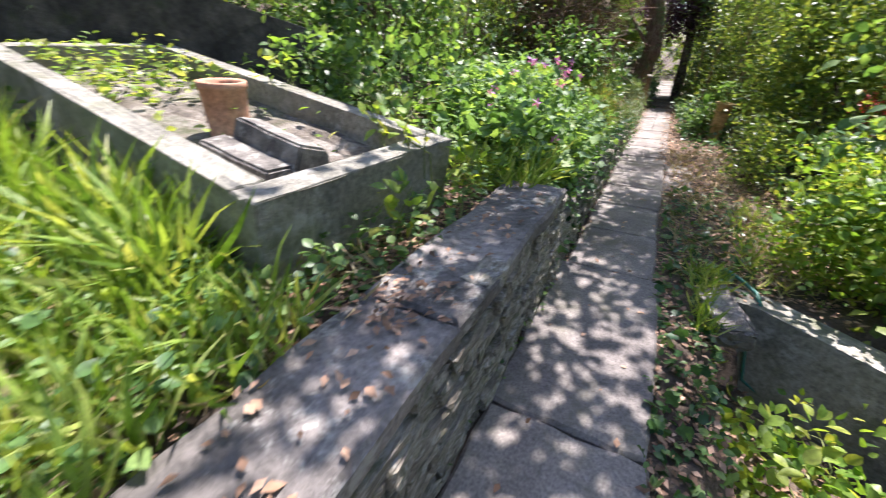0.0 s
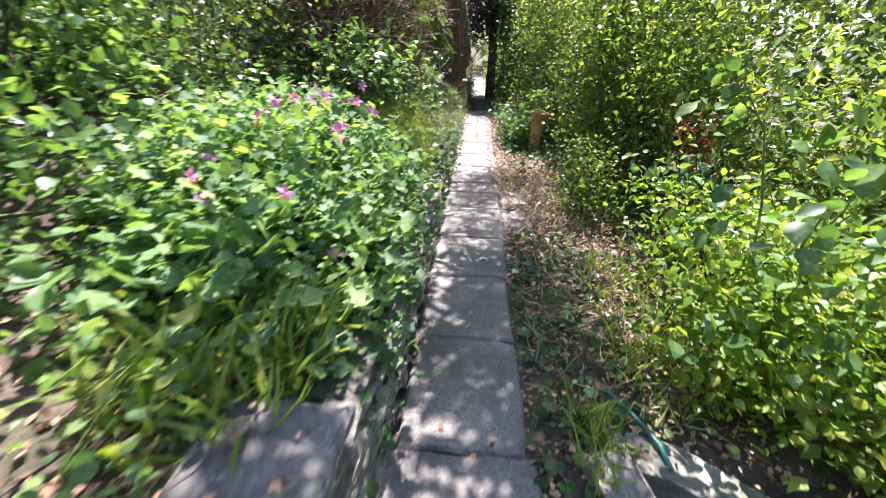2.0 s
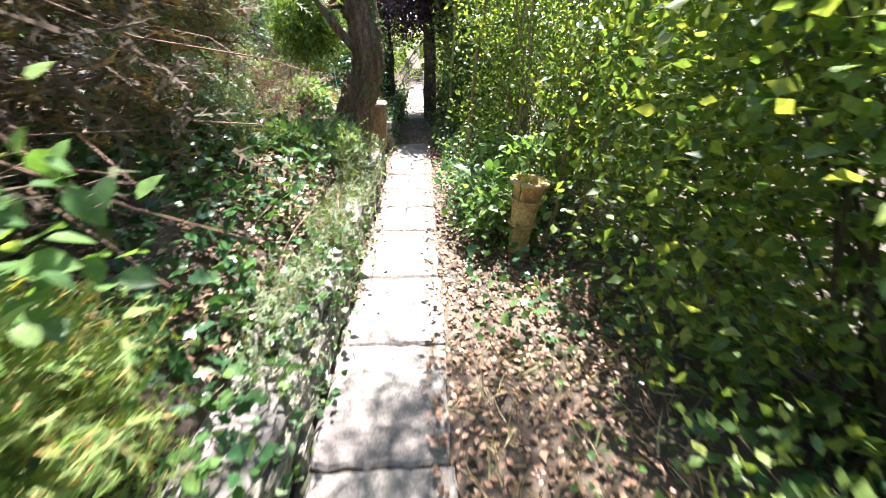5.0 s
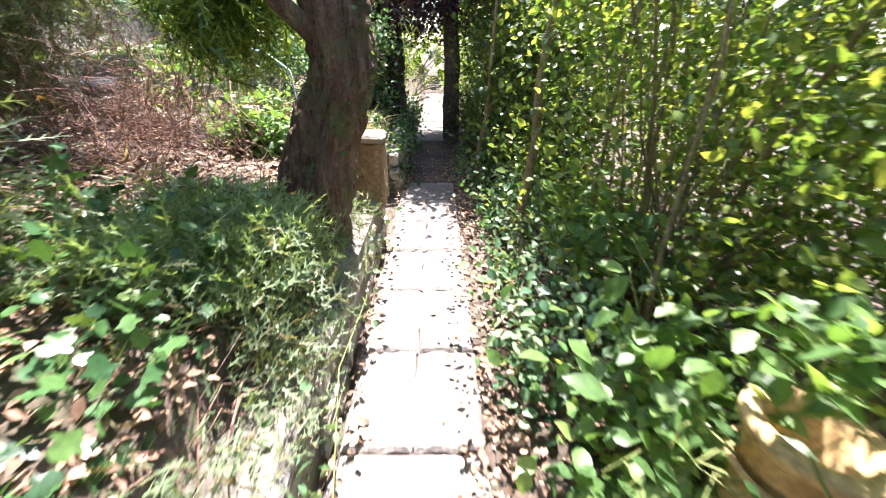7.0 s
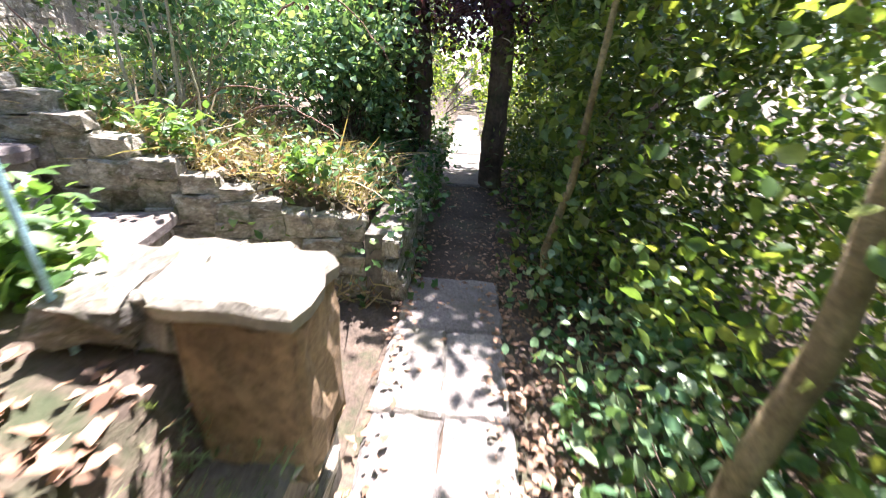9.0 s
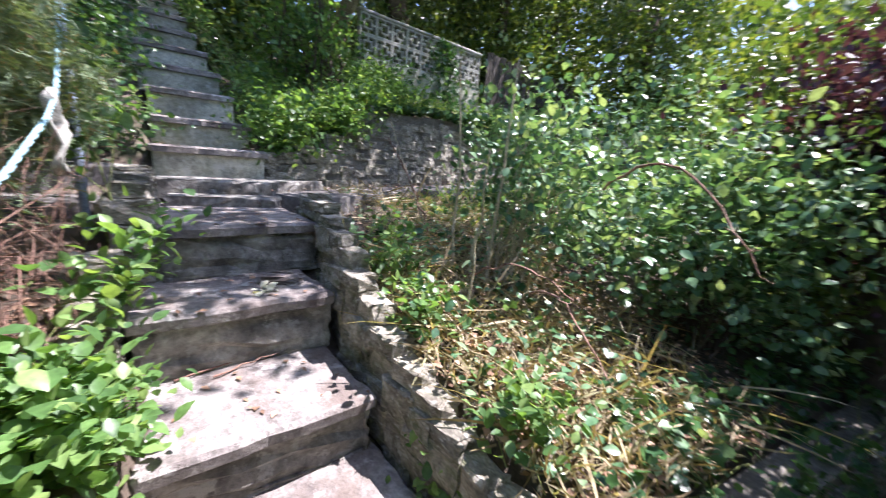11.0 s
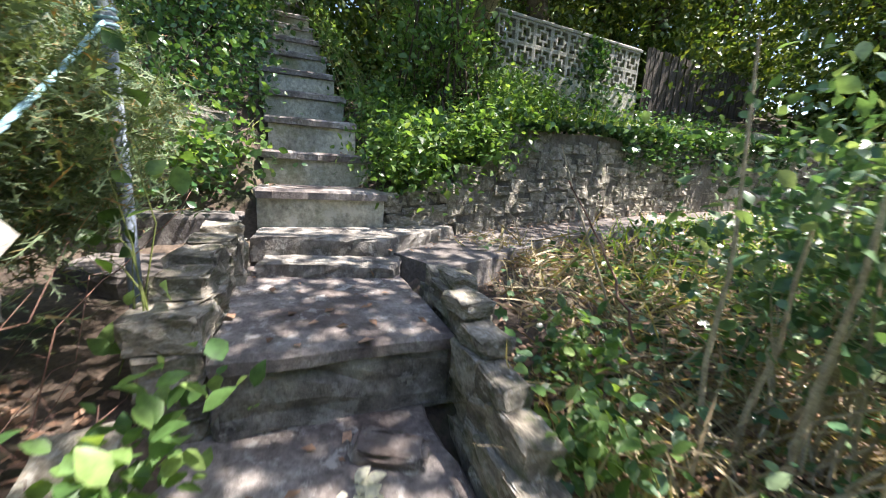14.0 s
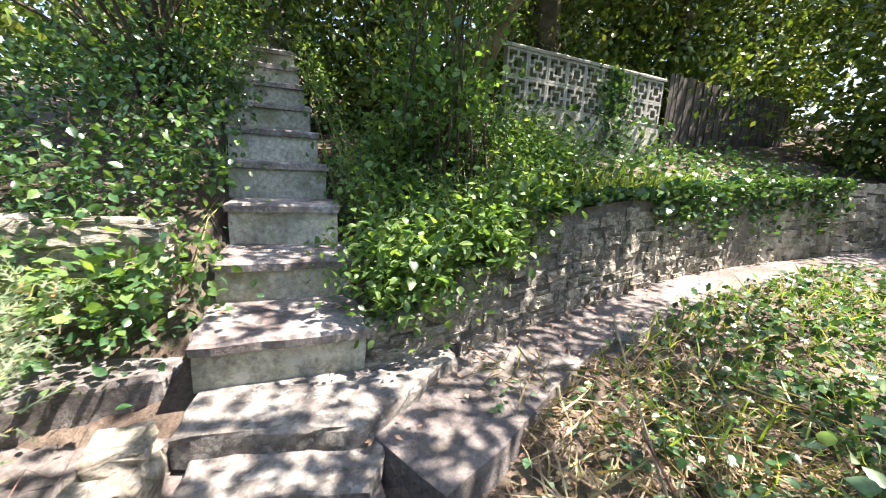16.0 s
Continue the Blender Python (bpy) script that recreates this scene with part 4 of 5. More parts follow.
# trunks at the end of the dark passage
for x, y, r in ((-0.6, 16.3, 0.15), (0.34, 16.2, 0.13)):
    tree("passage_tree", "dark trunk beside the end of the leafy passage", [(x, y, 0), (x + 0.02, y, 1.2), (x - 0.05, y, 2.6)], [r, r * 0.85, r * 0.7], 0, [(x, y, 2.5)], 0, LEAF4, 0.05, L_IVY)
# pale stems in the hedge
for k, (x, y, tx, ty, h, r) in enumerate(((0.74, 12.05, 1.0, 12.3, 2.6, 0.045), (0.62, 13.6, 0.68, 13.6, 2.4, 0.03), (1.15, 11.6, 1.3, 11.9, 2.4, 0.02), (1.4, 11.3, 1.35, 11.6, 2.4, 0.018), (1.25, 9.9, 1.5, 10.1, 2.0, 0.02), (1.42, 9.7, 1.75, 9.9, 2.2, 0.024), (1.1, 10.6, 1.2, 10.9, 2.2, 0.016))):
    ob = thing("sapling", "pale sunlit bare sapling rising through the hedge", "sapling", (x, y, -0.05), group="hedge saplings")
    V, F = tubes([bent((0, 0, 0), (tx - x, ty - y, h), 0, 7, 0.02)], [r], 8)
    child("bark", mesh_of("bark", V, F, M_BARK_LIT, True), ob)

# ---- plants: uphill side ----
blade_tufts("long_grass", "lush long grass beside the planter", "grass", np.concatenate([on_ground(2600, -2.2, -0.74, 0.6, 2.02), on_ground(1400, -3.6, -0.74, -1.0, 0.9)]), 0.24, L_GRASS, 0.5)
for x, y in ((-1.35, 1.85), (-1.75, 1.9), (-2.2, 1.7), (-1.55, 1.35), (-2.6, 1.9), (-1.95, 1.2)):
    z = float(gz(x, y))
    ob = thing("grass_tussock", "arching tussock of bright green grass", "grass", (x, y, z), group="grass tussocks")
    n = 110
    P = RNG.normal(size=(n, 3)) * np.array([0.04, 0.04, 0.0])
    D = np.concatenate([RNG.normal(size=(n, 2)) * 0.5, np.ones((n, 1))], 1)
    V, F = leaves(BLADE, P, D, 0.42 * RNG.uniform(0.6, 1.3, n), 0.1)
    child("tuft", mesh_of("tuft", V, F, L_GRASS), ob)
ground_leaves("low_weeds", "low broad-leaved weeds in the grass", "weeds", np.concatenate([on_ground(2200, -1.9, -0.72, 0.7, 3.4, (0.0, 0.2)), on_ground(260, -1.05, -0.7, 2.0, 3.9, (0.0, 0.2))]), 0.055, L_BROAD, LEAF8)
ground_leaves("fallen_leaves", "brown fallen leaves on earth and stone", "leaf litter", np.concatenate([on_ground(1600, -2.0, -0.7, 0.6, 4.2, (0.01, 0.04)), on_ground(700, -1.05, -0.7, 2.0, 3.9, (0.01, 0.04)), on_ground(6500, 0.31, 1.5, 1.5, 9.5, (0.0, 0.04)), on_ground(2600, 0.3, 1.3, 9.5, 17, (0.0, 0.04)), on_ground(900, -2.2, -0.6, 8.0, 12.0, (0, 0.05)), np.stack([RNG.uniform(-0.33, 0.33, 130), RNG.uniform(1.5, 16, 130), np.full(130, 0.012)], 1), np.stack([RNG.uniform(-0.7, -0.36, 150), RNG.uniform(0.8, 3.7, 150), np.full(150, 0.724)], 1), np.stack([RNG.normal(-0.55, 0.07, 80), RNG.normal(2.25, 0.14, 80), RNG.uniform(0.722, 0.735, 80)], 1),
              on_ground(1500, -3.6, -0.6, 13.3, 15.5, (0.0, 0.05)), on_ground(900, -2.2, -0.55, 9.0, 12.0, (0.0, 0.04))]), 0.042, L_DEAD, LEAF4, 0.25, 0.85)
# weeds in the planter, in its tilted frame
_p = np.stack([RNG.uniform(-2.9, -0.5, 1100), RNG.uniform(0.08, 1.0, 1100), RNG.uniform(-0.2, 0.1, 1100)], 1)
_keep = (_p[:, 0] < -1.7) | (RNG.uniform(0, 1, 1100) < 0.07)
_p = np.array([BED_TILT @ Vector(q) for q in _p[_keep]])
ground_leaves("planter_weeds", "pale green weeds growing in the planter", "weeds", _p, 0.06, L_GRASS, LEAF8, 0.3, 0.7)
for x, y, z, h in ((-1.0, 2.95, 0.95, 0.28), (-1.28, 3.1, 0.9, 0.32), (-0.82, 2.6, 0.7, 0.25), (-0.8, 3.2, 0.65, 0.42), (-2.3, 3.3, 1.1, 0.4)):
    plant("leafy_seedling", "young sycamore-like seedling with lit leaves", "seedling", (x, y, z - 0.06), np.array([(x, y, z + h * 0.6), (x + 0.05, y, z + h), (x - 0.05, y + 0.04, z + h * 0.8)]), 7, LEAF8, 0.085, L_YELLOW, 0.05, 3, 0.004, M_STEMGREEN, up=0.85)
# cranesbill bank
def geranium_flowers(ob):
    for _ in range(22):
        x, y = RNG.uniform(-0.35, 0.36), RNG.uniform(-0.9, 1.0)
        z = RNG.uniform(0.74, 0.95) - 0.4 * max(0, x) - 0.5 * max(0, -0.3 - y)
        P = np.repeat([[x, y, z]], 5, 0)
        a = np.arange(5) * 2 * np.pi / 5
        V, F = leaves(LEAF4, P, np.stack([np.cos(a), np.full(5, 0.25), np.sin(a)], 1), np.full(5, 0.044), 0.1)
        child("flower", mesh_of("flower", V, F, L_PETAL), ob, "magenta five-petalled flower")


_gxy = np.stack([RNG.uniform(-1.7, -0.5, 240), RNG.uniform(3.95, 6.15, 240)], 1)
_gzz = 0.5 + 0.74 * np.clip((-0.35 - _gxy[:, 0]) / 0.7, 0, 1) * smooth(3.5, 4.9, _gxy[:, 1]) * RNG.uniform(0.55, 1.0, 240)
plant("cranesbill_bank", "dense bank of cranesbill with magenta flowers over the wall", "plant", (-0.9, 5.2, 0.5), np.column_stack([_gxy, _gzz]), 44, LOBED, 0.06, L_GERAN, 0.13, 40, 0.004, M_STEMGREEN, up=0.75, extra=geranium_flowers)
_gxy = np.stack([RNG.uniform(-1.3, -0.46, 60), RNG.uniform(4.0, 5.0, 60)], 1)
plant("coltsfoot_clump", "clump of large round soft green leaves spilling over the wall", "plant", (-0.85, 4.4, 0.5), np.column_stack([_gxy, 0.6 + 0.6 * np.clip(-_gxy[:, 0] - 0.4, 0, 0.6)]), 8, LOBED, 0.125, L_GERAN, 0.08, 30, 0.004, M_STEMGREEN, up=0.9)
ground_leaves("ivy_on_wall", "ivy creeping over the low wall and its foot", "ivy", np.concatenate([np.stack([RNG.uniform(-0.62, -0.33, 1500), RNG.uniform(3.7, 9.5, 1500), RNG.uniform(0.12, 0.52, 1500)], 1), on_ground(3400, -2.2, -0.6, 7.0, 10.8, (0.0, 0.3)), on_ground(700, 0.34, 1.0, 2.4, 6.5, (0.0, 0.06))]), 0.06, L_IVY, LOBED, 0.4, 0.55)
plant("hazel_shrub", "broad-leaved hazel shrub behind the planter", "shrub", (-2.7, 5.2, 1.1), in_ball(80, (-2.7, 5.2, 2.0), (1.0, 0.8, 0.8)), 32, LEAF8, 0.075, L_BROAD, 0.16, 26, 0.014, M_BARK)
plant("hazel_branch_shrub", "leafy shrub leaning out towards the path", "shrub", (-1.5, 6.9, 0.9), np.concatenate([in_ball(26, (-1.05, 6.75, 1.5), (0.42, 0.4, 0.3)), in_ball(14, (-0.75, 7.5, 1.3), (0.3, 0.4, 0.3))]), 16, LEAF8, 0.085, L_BROAD, 0.1, 18, 0.008, M_BARK, up=0.8)
plant("heather_bush", "bushy green and rusty heather beside the wall", "shrub", (-0.85, 7.2, 0.4), in_ball(130, (-0.82, 7.1, 0.72), (0.4, 1.05, 0.4), 0.1), 75, SPRAY, 0.085, L_HEATH, 0.08, 20, 0.006, M_TWIG)
plant("heather_bush", "sunlit bleached heather beside the wall", "shrub", (-0.9, 10.2, 0.4), in_ball(70, (-0.72, 10.75, 0.62), (0.3, 0.7, 0.26), 0.1), 50, SPRAY, 0.085, L_JUNIPER, 0.08, 20, 0.006, M_TWIG)
plant("bank_shrub", "dark dense shrub on the bank", "shrub", (-2.6, 6.6, 1.1), in_ball(90, (-2.5, 6.7, 1.9), (0.9, 1.3, 1.0)), 40, LEAF4, 0.07, L_WOOD, 0.2, 14, 0.012)
plant("backing_hedge", "tall dark hedge above the planter", "hedge", (-5.0, 4.5, 1.4), np.concatenate([in_box(160, (-5.6, 0.0, 1.6), (-4.6, 5.0, 4.6)), in_box(120, (-5.0, 4.6, 1.5), (-3.2, 9.5, 4.8))]), 60, LEAF4, 0.085, L_WOOD, 0.28, 20, 0.03)
plant("bank_weeds_clump", "leafy weeds crowding behind the planter", "weeds", (-1.6, 3.9, 0.9), in_box(60, (-2.9, 3.75, 1.0), (-1.5, 4.4, 1.55)), 18, LEAF8, 0.075, L_BROAD, 0.1, 24, 0.005, M_STEMGREEN)
plant("flank_ivy", "ivy and weeds crowding the edge of the upper stairs", "ivy", (-5.5, 12.9, 2.2), np.array([STAIR @ Vector((-0.25 - 7.0 * k / 70, 0.97 - 0.06 * (k / 7) + RNG.uniform(0.0, 0.25), RNG.uniform(-0.1, 0.25) + 4.1 * k / 70)) for k in range(70)]), 20, LEAF8, 0.07, L_BROAD, 0.1, 24, 0.005, M_STEMGREEN)
plant("flank_ivy", "ivy spilling on to the upper stairs", "ivy", (-5.7, 11.7, 2.2), np.array([STAIR @ Vector((-0.4 - 7.0 * k / 70, -0.03 - 0.075 * (k / 7) - RNG.uniform(0.0, 0.3), RNG.uniform(-0.1, 0.25) + 4.1 * k / 70)) for k in range(70)]), 22, LEAF8, 0.07, L_BROAD, 0.1, 24, 0.005, M_STEMGREEN)
plant("ledge_ivy", "ivy hanging between the ledge walls", "ivy", (-4.2, 11.2, 1.8), np.array([STAIR @ Vector((RNG.uniform(-0.6, -0.05), RNG.uniform(-3.2, -0.15), RNG.uniform(0.05, 0.5))) for k in range(40)]), 16, LOBED, 0.075, L_BROAD, 0.1, 24, 0.005, M_STEMGREEN)
tree("shade_tree", "tall slender tree whose thin crown dapples the path", [(-3.6, 5.9, 1.4), (-3.2, 5.7, 3.4), (-1.2, 5.0, 5.0)], [0.12, 0.1, 0.05], 8, np.concatenate([in_box(110, (0.05, 3.9, 4.4), (1.05, 8.2, 5.6)), in_box(45, (-0.6, 3.7, 4.4), (0.05, 6.0, 5.4))]), 32, LEAF4, 0.14, L_BROAD, 0.2)
plant("wall_top_weeds", "bleached heather and weeds spilling over the low wall", "weeds", (-0.55, 9.8, 0.3), np.column_stack([RNG.uniform(-0.66, -0.37, 150), RNG.uniform(8.0, 12.0, 150), RNG.uniform(0.28, 0.58, 150)]), 34, SPRAY, 0.075, L_JUNIPER, 0.07, 20, 0.004, M_TWIG)
plant("wall_foot_weeds", "ivy and weeds on the face of the low wall", "weeds", (-0.45, 9.5, 0.1), np.column_stack([RNG.uniform(-0.46, -0.34, 80), RNG.uniform(7.5, 12.0, 80), RNG.uniform(0.02, 0.4, 80)]), 8, LEAF8, 0.055, L_BRAMBLE, 0.06, 16, 0.003, M_STEMGREEN)
plant("juniper_bush", "grey-green juniper on the bank above the wall", "shrub", (-1.3, 9.6, 0.8), in_ball(80, (-1.5, 10.0, 1.15), (0.4, 0.6, 0.4), 0.1), 60, SPRAY, 0.1, L_JUNIPER, 0.09, 14, 0.006, M_TWIG)
L_BROWN = leaf_mat("dead_conifer_sprays", (0.05, 0.032, 0.02), (0.1, 0.065, 0.042), (0.17, 0.115, 0.075), (0.07, 0.085, 0.03), through=0.15, rough=0.8)
plant("conifer_skirt", "dark brown dead inner sprays of the overgrown conifer", "conifer", (-1.7, 8.4, 0.95), np.concatenate([in_box(120, (-2.6, 7.4, 1.35), (-0.85, 9.3, 2.9)), in_box(50, (-2.6, 9.3, 1.75), (-1.2, 10.1, 2.8))]), 46, SPRAY, 0.17, L_BROWN, 0.17, 40, 0.012, M_TWIG, up=0.3, droop=0.5)
plant("rosemary_bush", "soft grey-green rosemary at the foot of the trunk", "shrub", (-0.8, 10.8, 0.5), np.concatenate([in_ball(56, (-0.66, 10.62, 0.72), (0.2, 0.3, 0.17), 0.1), in_ball(40, (-1.0, 10.5, 0.74), (0.3, 0.4, 0.2), 0.1)]), 32, SPRAY, 0.12, L_ROSE, 0.07, 20, 0.005, M_TWIG, up=0.5, droop=-0.6)
# bare twigs of the conifer
tw = thing("dead_branches", "tangle of bare brown conifer branches", "branches", (-1.7, 8.0, 1.2))
lines = [bent(RNG.normal(size=3) * np.array([0.15, 0.5, 0.3]) + (0, 0, 0.4), RNG.normal(size=3) * np.array([0.5, 0.9, 0.5]) + (0.45, -0.1, 0.6), RNG.uniform(-0.1, 0.2), 6, 0.05) for _ in range(110)]
for line in lines:
    V, F = tubes([line], [RNG.uniform(0.003, 0.011)], 4)
    child("branch", mesh_of("branch", V, F, M_TWIG), tw)

# ---- plants: downhill side ----
plant("golden_shrub", "sunlit golden-green shrub beside the path", "shrub", (1.7, 5.3, -0.05), np.concatenate([in_ball(90, (1.75, 5.2, 0.45), (0.75, 1.1, 0.5), 0.2), in_ball(26, (1.45, 4.6, 0.35), (0.4, 0.4, 0.35))]), 52, LEAF8, 0.056, L_YELLOW, 0.13, 24, 0.006, M_STEMGREEN)
plant("tall_leafy_shrub", "tall upright shrub with large bright leaves", "shrub", (1.75, 4.75, -0.05), np.array([(1.5 + 0.35 * math.sin(k * 2.4), 4.6 + 0.35 * math.cos(k * 1.9), 0.5 + 0.045 * k) for k in range(24)]), 11, LEAF8, 0.095, L_BROAD, 0.1, 12, 0.008, M_STEMGREEN, up=0.7)
plant("red_shrub", "shrub with red young leaves at its tips", "shrub", (2.0, 6.5, -0.1), in_ball(12, (1.9, 6.45, 0.95), (0.25, 0.25, 0.2)), 12, LEAF4, 0.045, L_RED, 0.07, 10, 0.006, M_BARK)
plant("variegated_shrub", "pale-leaved shrub by the path", "shrub", (1.9, 6.1, -0.1), in_ball(16, (1.75, 6.15, 0.75), (0.3, 0.3, 0.2)), 9, LEAF8, 0.085, L_BRAMBLE, 0.08, 10, 0.006, M_BARK, up=0.9)
plant("box_bush", "small-leaved evergreen bush at the path edge", "shrub", (1.2, 7.0, -0.05), in_ball(50, (1.2, 7.1, 0.45), (0.28, 0.6, 0.5), 0.2), 34, LEAF4, 0.05, L_HEDGE, 0.1, 12, 0.006)
plant("green_hedge", "tall unclipped hedge beside the path", "hedge", (2.2, 7.8, -0.2), np.concatenate([in_box(210, (1.5, 7.2, 0.15), (2.9, 9.6, 3.1)), in_box(50, (1.4, 8.2, 0.4), (1.8, 9.4, 3.0)), in_box(90, (1.9, 6.2, 0.1), (3.4, 7.6, 1.7))]), 62, LEAF4, 0.078, L_HEDGE, 0.2, 50, 0.014)
plant("green_hedge", "tall loose hedge leaning over the path", "hedge", (1.4, 11.2, -0.05), np.concatenate([in_box(115, (0.85, 11.0, 0.3), (2.2, 13.4, 3.0)), in_box(85, (1.4, 9.5, 0.3), (2.3, 11.0, 2.9)), in_box(14, (0.9, 11.2, 2.3), (1.5, 13.2, 3.0)), in_box(150, (1.7, 9.4, 0.2), (3.2, 13.8, 3.2))]), 84, LEAF8, 0.058, L_HEDGE, 0.18, 70, 0.008, M_BARK_LIT)
plant("low_shrub", "low ivy and bramble at the hedge foot", "shrub", (0.75, 11.0, 0.0), in_box(90, (0.48, 10.3, 0.03), (1.05, 13.4, 0.42)), 22, LEAF8, 0.06, L_BRAMBLE, 0.1, 20, 0.005)
plant("dark_shrub", "dense dark shrubbery below the path", "shrub", (3.4, 3.6, -0.5), np.concatenate([in_ball(120, (3.2, 4.2, 0.9), (1.2, 1.7, 1.7)), in_ball(60, (2.3, 3.9, 0.1), (0.5, 0.7, 0.5)), in_ball(140, (3.6, 5.6, 0.9), (1.3, 1.3, 1.9))]), 80, LEAF4, 0.085, L_HEDGE, 0.22, 20, 0.015)
plant("weed_clump", "leafy weeds in the sunken bed", "weeds", (1.1, 3.0, -0.65), in_ball(36, (1.05, 3.0, -0.3), (0.4, 0.7, 0.3), 0.1), 16, LEAF8, 0.07, L_YELLOW, 0.1, 16, 0.005, M_STEMGREEN)
ground_leaves("path_edge_weeds", "small green weeds along the path edge", "weeds", np.concatenate([on_ground(420, 0.32, 0.72, 1.6, 6.0, (0.0, 0.08)), on_ground(200, 0.8, 1.5, 4.4, 9.0, (0, 0.14)), np.stack([RNG.uniform(-0.36, -0.3, 160), RNG.uniform(1.5, 12, 160), RNG.uniform(0, 0.1, 160)], 1)]), 0.045, L_BROAD, LEAF8)
blade_tufts("edge_grass", "thin grass and dry stems at the path edge", "grass", np.concatenate([on_ground(260, 0.55, 0.75, 3.6, 4.4), on_ground(300, 0.9, 1.35, 4.3, 6.0), on_ground(200, -0.7, -0.36, 3.7, 7.0)]), 0.17, L_GRASS, 0.6)
blade_tufts("dry_grass", "bleached dry grass and cut stems", "dry grass", np.concatenate([on_ground(1500, -2.4, -0.45, 13.36, 14.9, (0.0, 0.1)),on_ground(500, -1.9, -0.72, 0.8, 2.6),on_ground(900, 0.4, 1.5, 4.3, 8.5), on_ground(900, -4.3, -2.6, 13.6, 15.6), on_ground(1900, -2.6, -0.45, 13.36, 14.6), on_ground(300, -1.9, -0.6, 9.0, 11.5)]), 0.16, L_STRAW, 1.3)
plant("wall_weeds", "fresh leafy weeds leaning over the coping", "weeds", (-0.95, 3.55, 0.6), in_ball(20, (-0.9, 3.75, 0.78), (0.26, 0.22, 0.16), 0.1), 12, LEAF8, 0.055, L_YELLOW, 0.1, 14, 0.004, M_STEMGREEN, up=0.7)
blade_tufts("coping_grass", "bright grass hanging over the coping", "grass", np.stack([RNG.uniform(-1.1, -0.55, 420), RNG.uniform(3.6, 4.3, 420), RNG.uniform(0.55, 0.72, 420)], 1), 0.26, L_GRASS, 0.7)
# trees behind the hedge
tree("garden_tree", "leafy tree rising behind the hedge", [(5.6, 8.5, -0.9), (5.5, 8.6, 2.0), (5.3, 8.6, 5.0)], [0.2, 0.16, 0.08], 10, in_ball(150, (5.2, 8.6, 3.6), (1.6, 3.2, 2.2)), 70, LEAF4, 0.09, L_HEDGE, 0.3)
tree("garden_tree", "leafy tree beyond the sunken bed", [(5.0, 3.0, -0.8), (5.0, 3.0, 2.0), (4.8, 3.0, 5.0)], [0.2, 0.16, 0.08], 10, in_ball(150, (4.6, 3.2, 3.6), (1.6, 2.8, 2.4)), 70, LEAF4, 0.09, L_HEDGE, 0.3)

ground_leaves("hedge_litter", "brown leaf litter along the hedge foot", "leaf litter", np.concatenate([on_ground(3600, 0.3, 1.7, 8.4, 14.2, (0.0, 0.05)), np.stack([RNG.uniform(0.18, 0.34, 420), RNG.uniform(7.5, 14.5, 420), RNG.uniform(0.035, 0.05, 420)], 1), np.stack([RNG.uniform(-0.32, -0.2, 260), RNG.uniform(9.0, 14.5, 260), RNG.uniform(0.035, 0.05, 260)], 1)]), 0.045, L_DEAD, LEAF4, 0.2, 0.85)
ground_leaves("passage_litter", "dark leaf litter trodden into the passage floor", "leaf litter", np.stack([RNG.uniform(-0.34, 0.5, 900), RNG.uniform(13.3, 17.0, 900), RNG.uniform(-0.03, 0.0, 900)], 1), 0.035, L_DEAD, LEAF4, 0.15, 0.9)
ground_leaves("hedge_ivy", "dark ivy creeping below the hedge", "ivy", np.concatenate([on_ground(1500, 0.5, 1.9, 8.6, 14.0, (0.01, 0.2)), on_ground(1500, 1.3, 3.8, 5.2, 8.6, (0.01, 0.3))]), 0.06, L_IVY, LOBED, 0.4, 0.6)
plant("fern_clump", "fresh green fern leaves at the hedge foot", "fern", (1.0, 10.2, 0.0), np.concatenate([in_ball(26, (0.95, 10.1, 0.35), (0.35, 0.4, 0.25), 0.1), in_ball(20, (1.15, 11.4, 0.45), (0.3, 0.6, 0.3), 0.1)]), 16, LEAF8, 0.1, L_BROAD, 0.13, 18, 0.005, M_STEMGREEN, up=0.8)
ground_leaves("terrace_litter", "red-brown needles and dead leaves on the bank", "leaf litter", on_ground(3600, -2.6, -0.6, 8.0, 12.0, (0.0, 0.05)), 0.05, L_DEAD, LEAF4, 0.25, 0.85)
plant("hedge_backing", "dense dark growth behind the hedge", "hedge", (3.2, 11.8, -0.3), in_box(150, (2.7, 9.2, 0.0), (3.6, 14.6, 3.2)), 60, LEAF4, 0.12, L_WOOD, 0.25, 12, 0.02)
# ---- the leafy passage ----
plant("passage_hedge", "dark hedge walling the passage", "hedge", (1.2, 15.8, -0.1), in_box(330, (0.62, 13.3, 0.05), (2.0, 18.8, 2.8)), 85, LEAF4, 0.085, L_WOOD, 0.18, 30, 0.014)
tree("purple_beech", "purple-leaved tree arching over the passage", [(-1.1, 16.6, 0.4), (-1.0, 16.6, 1.6), (-0.6, 16.5, 2.6), (0.2, 16.2, 3.2)], [0.13, 0.11, 0.08, 0.04], 12, np.concatenate([in_box(40, (-1.1, 16.0, 1.9), (-0.5, 17.5, 2.8)), in_box(90, (-0.4, 15.1, 2.25), (1.5, 18.0, 3.3)), in_box(60, (-0.5, 15.6, 1.75), (0.6, 17.2, 2.4)), in_box(40, (-1.3, 15.9, 1.0), (-0.75, 16.9, 2.6))]), 60, LEAF4, 0.07, L_PURPLE, 0.2)
plant("passage_shrub", "dark shrubs on the bank side of the passage", "shrub", (-0.95, 17.0, 0.4), in_box(120, (-1.7, 15.8, 0.5), (-0.68, 18.6, 2.3)), 70, LEAF4, 0.08, L_WOOD, 0.18, 20, 0.012)
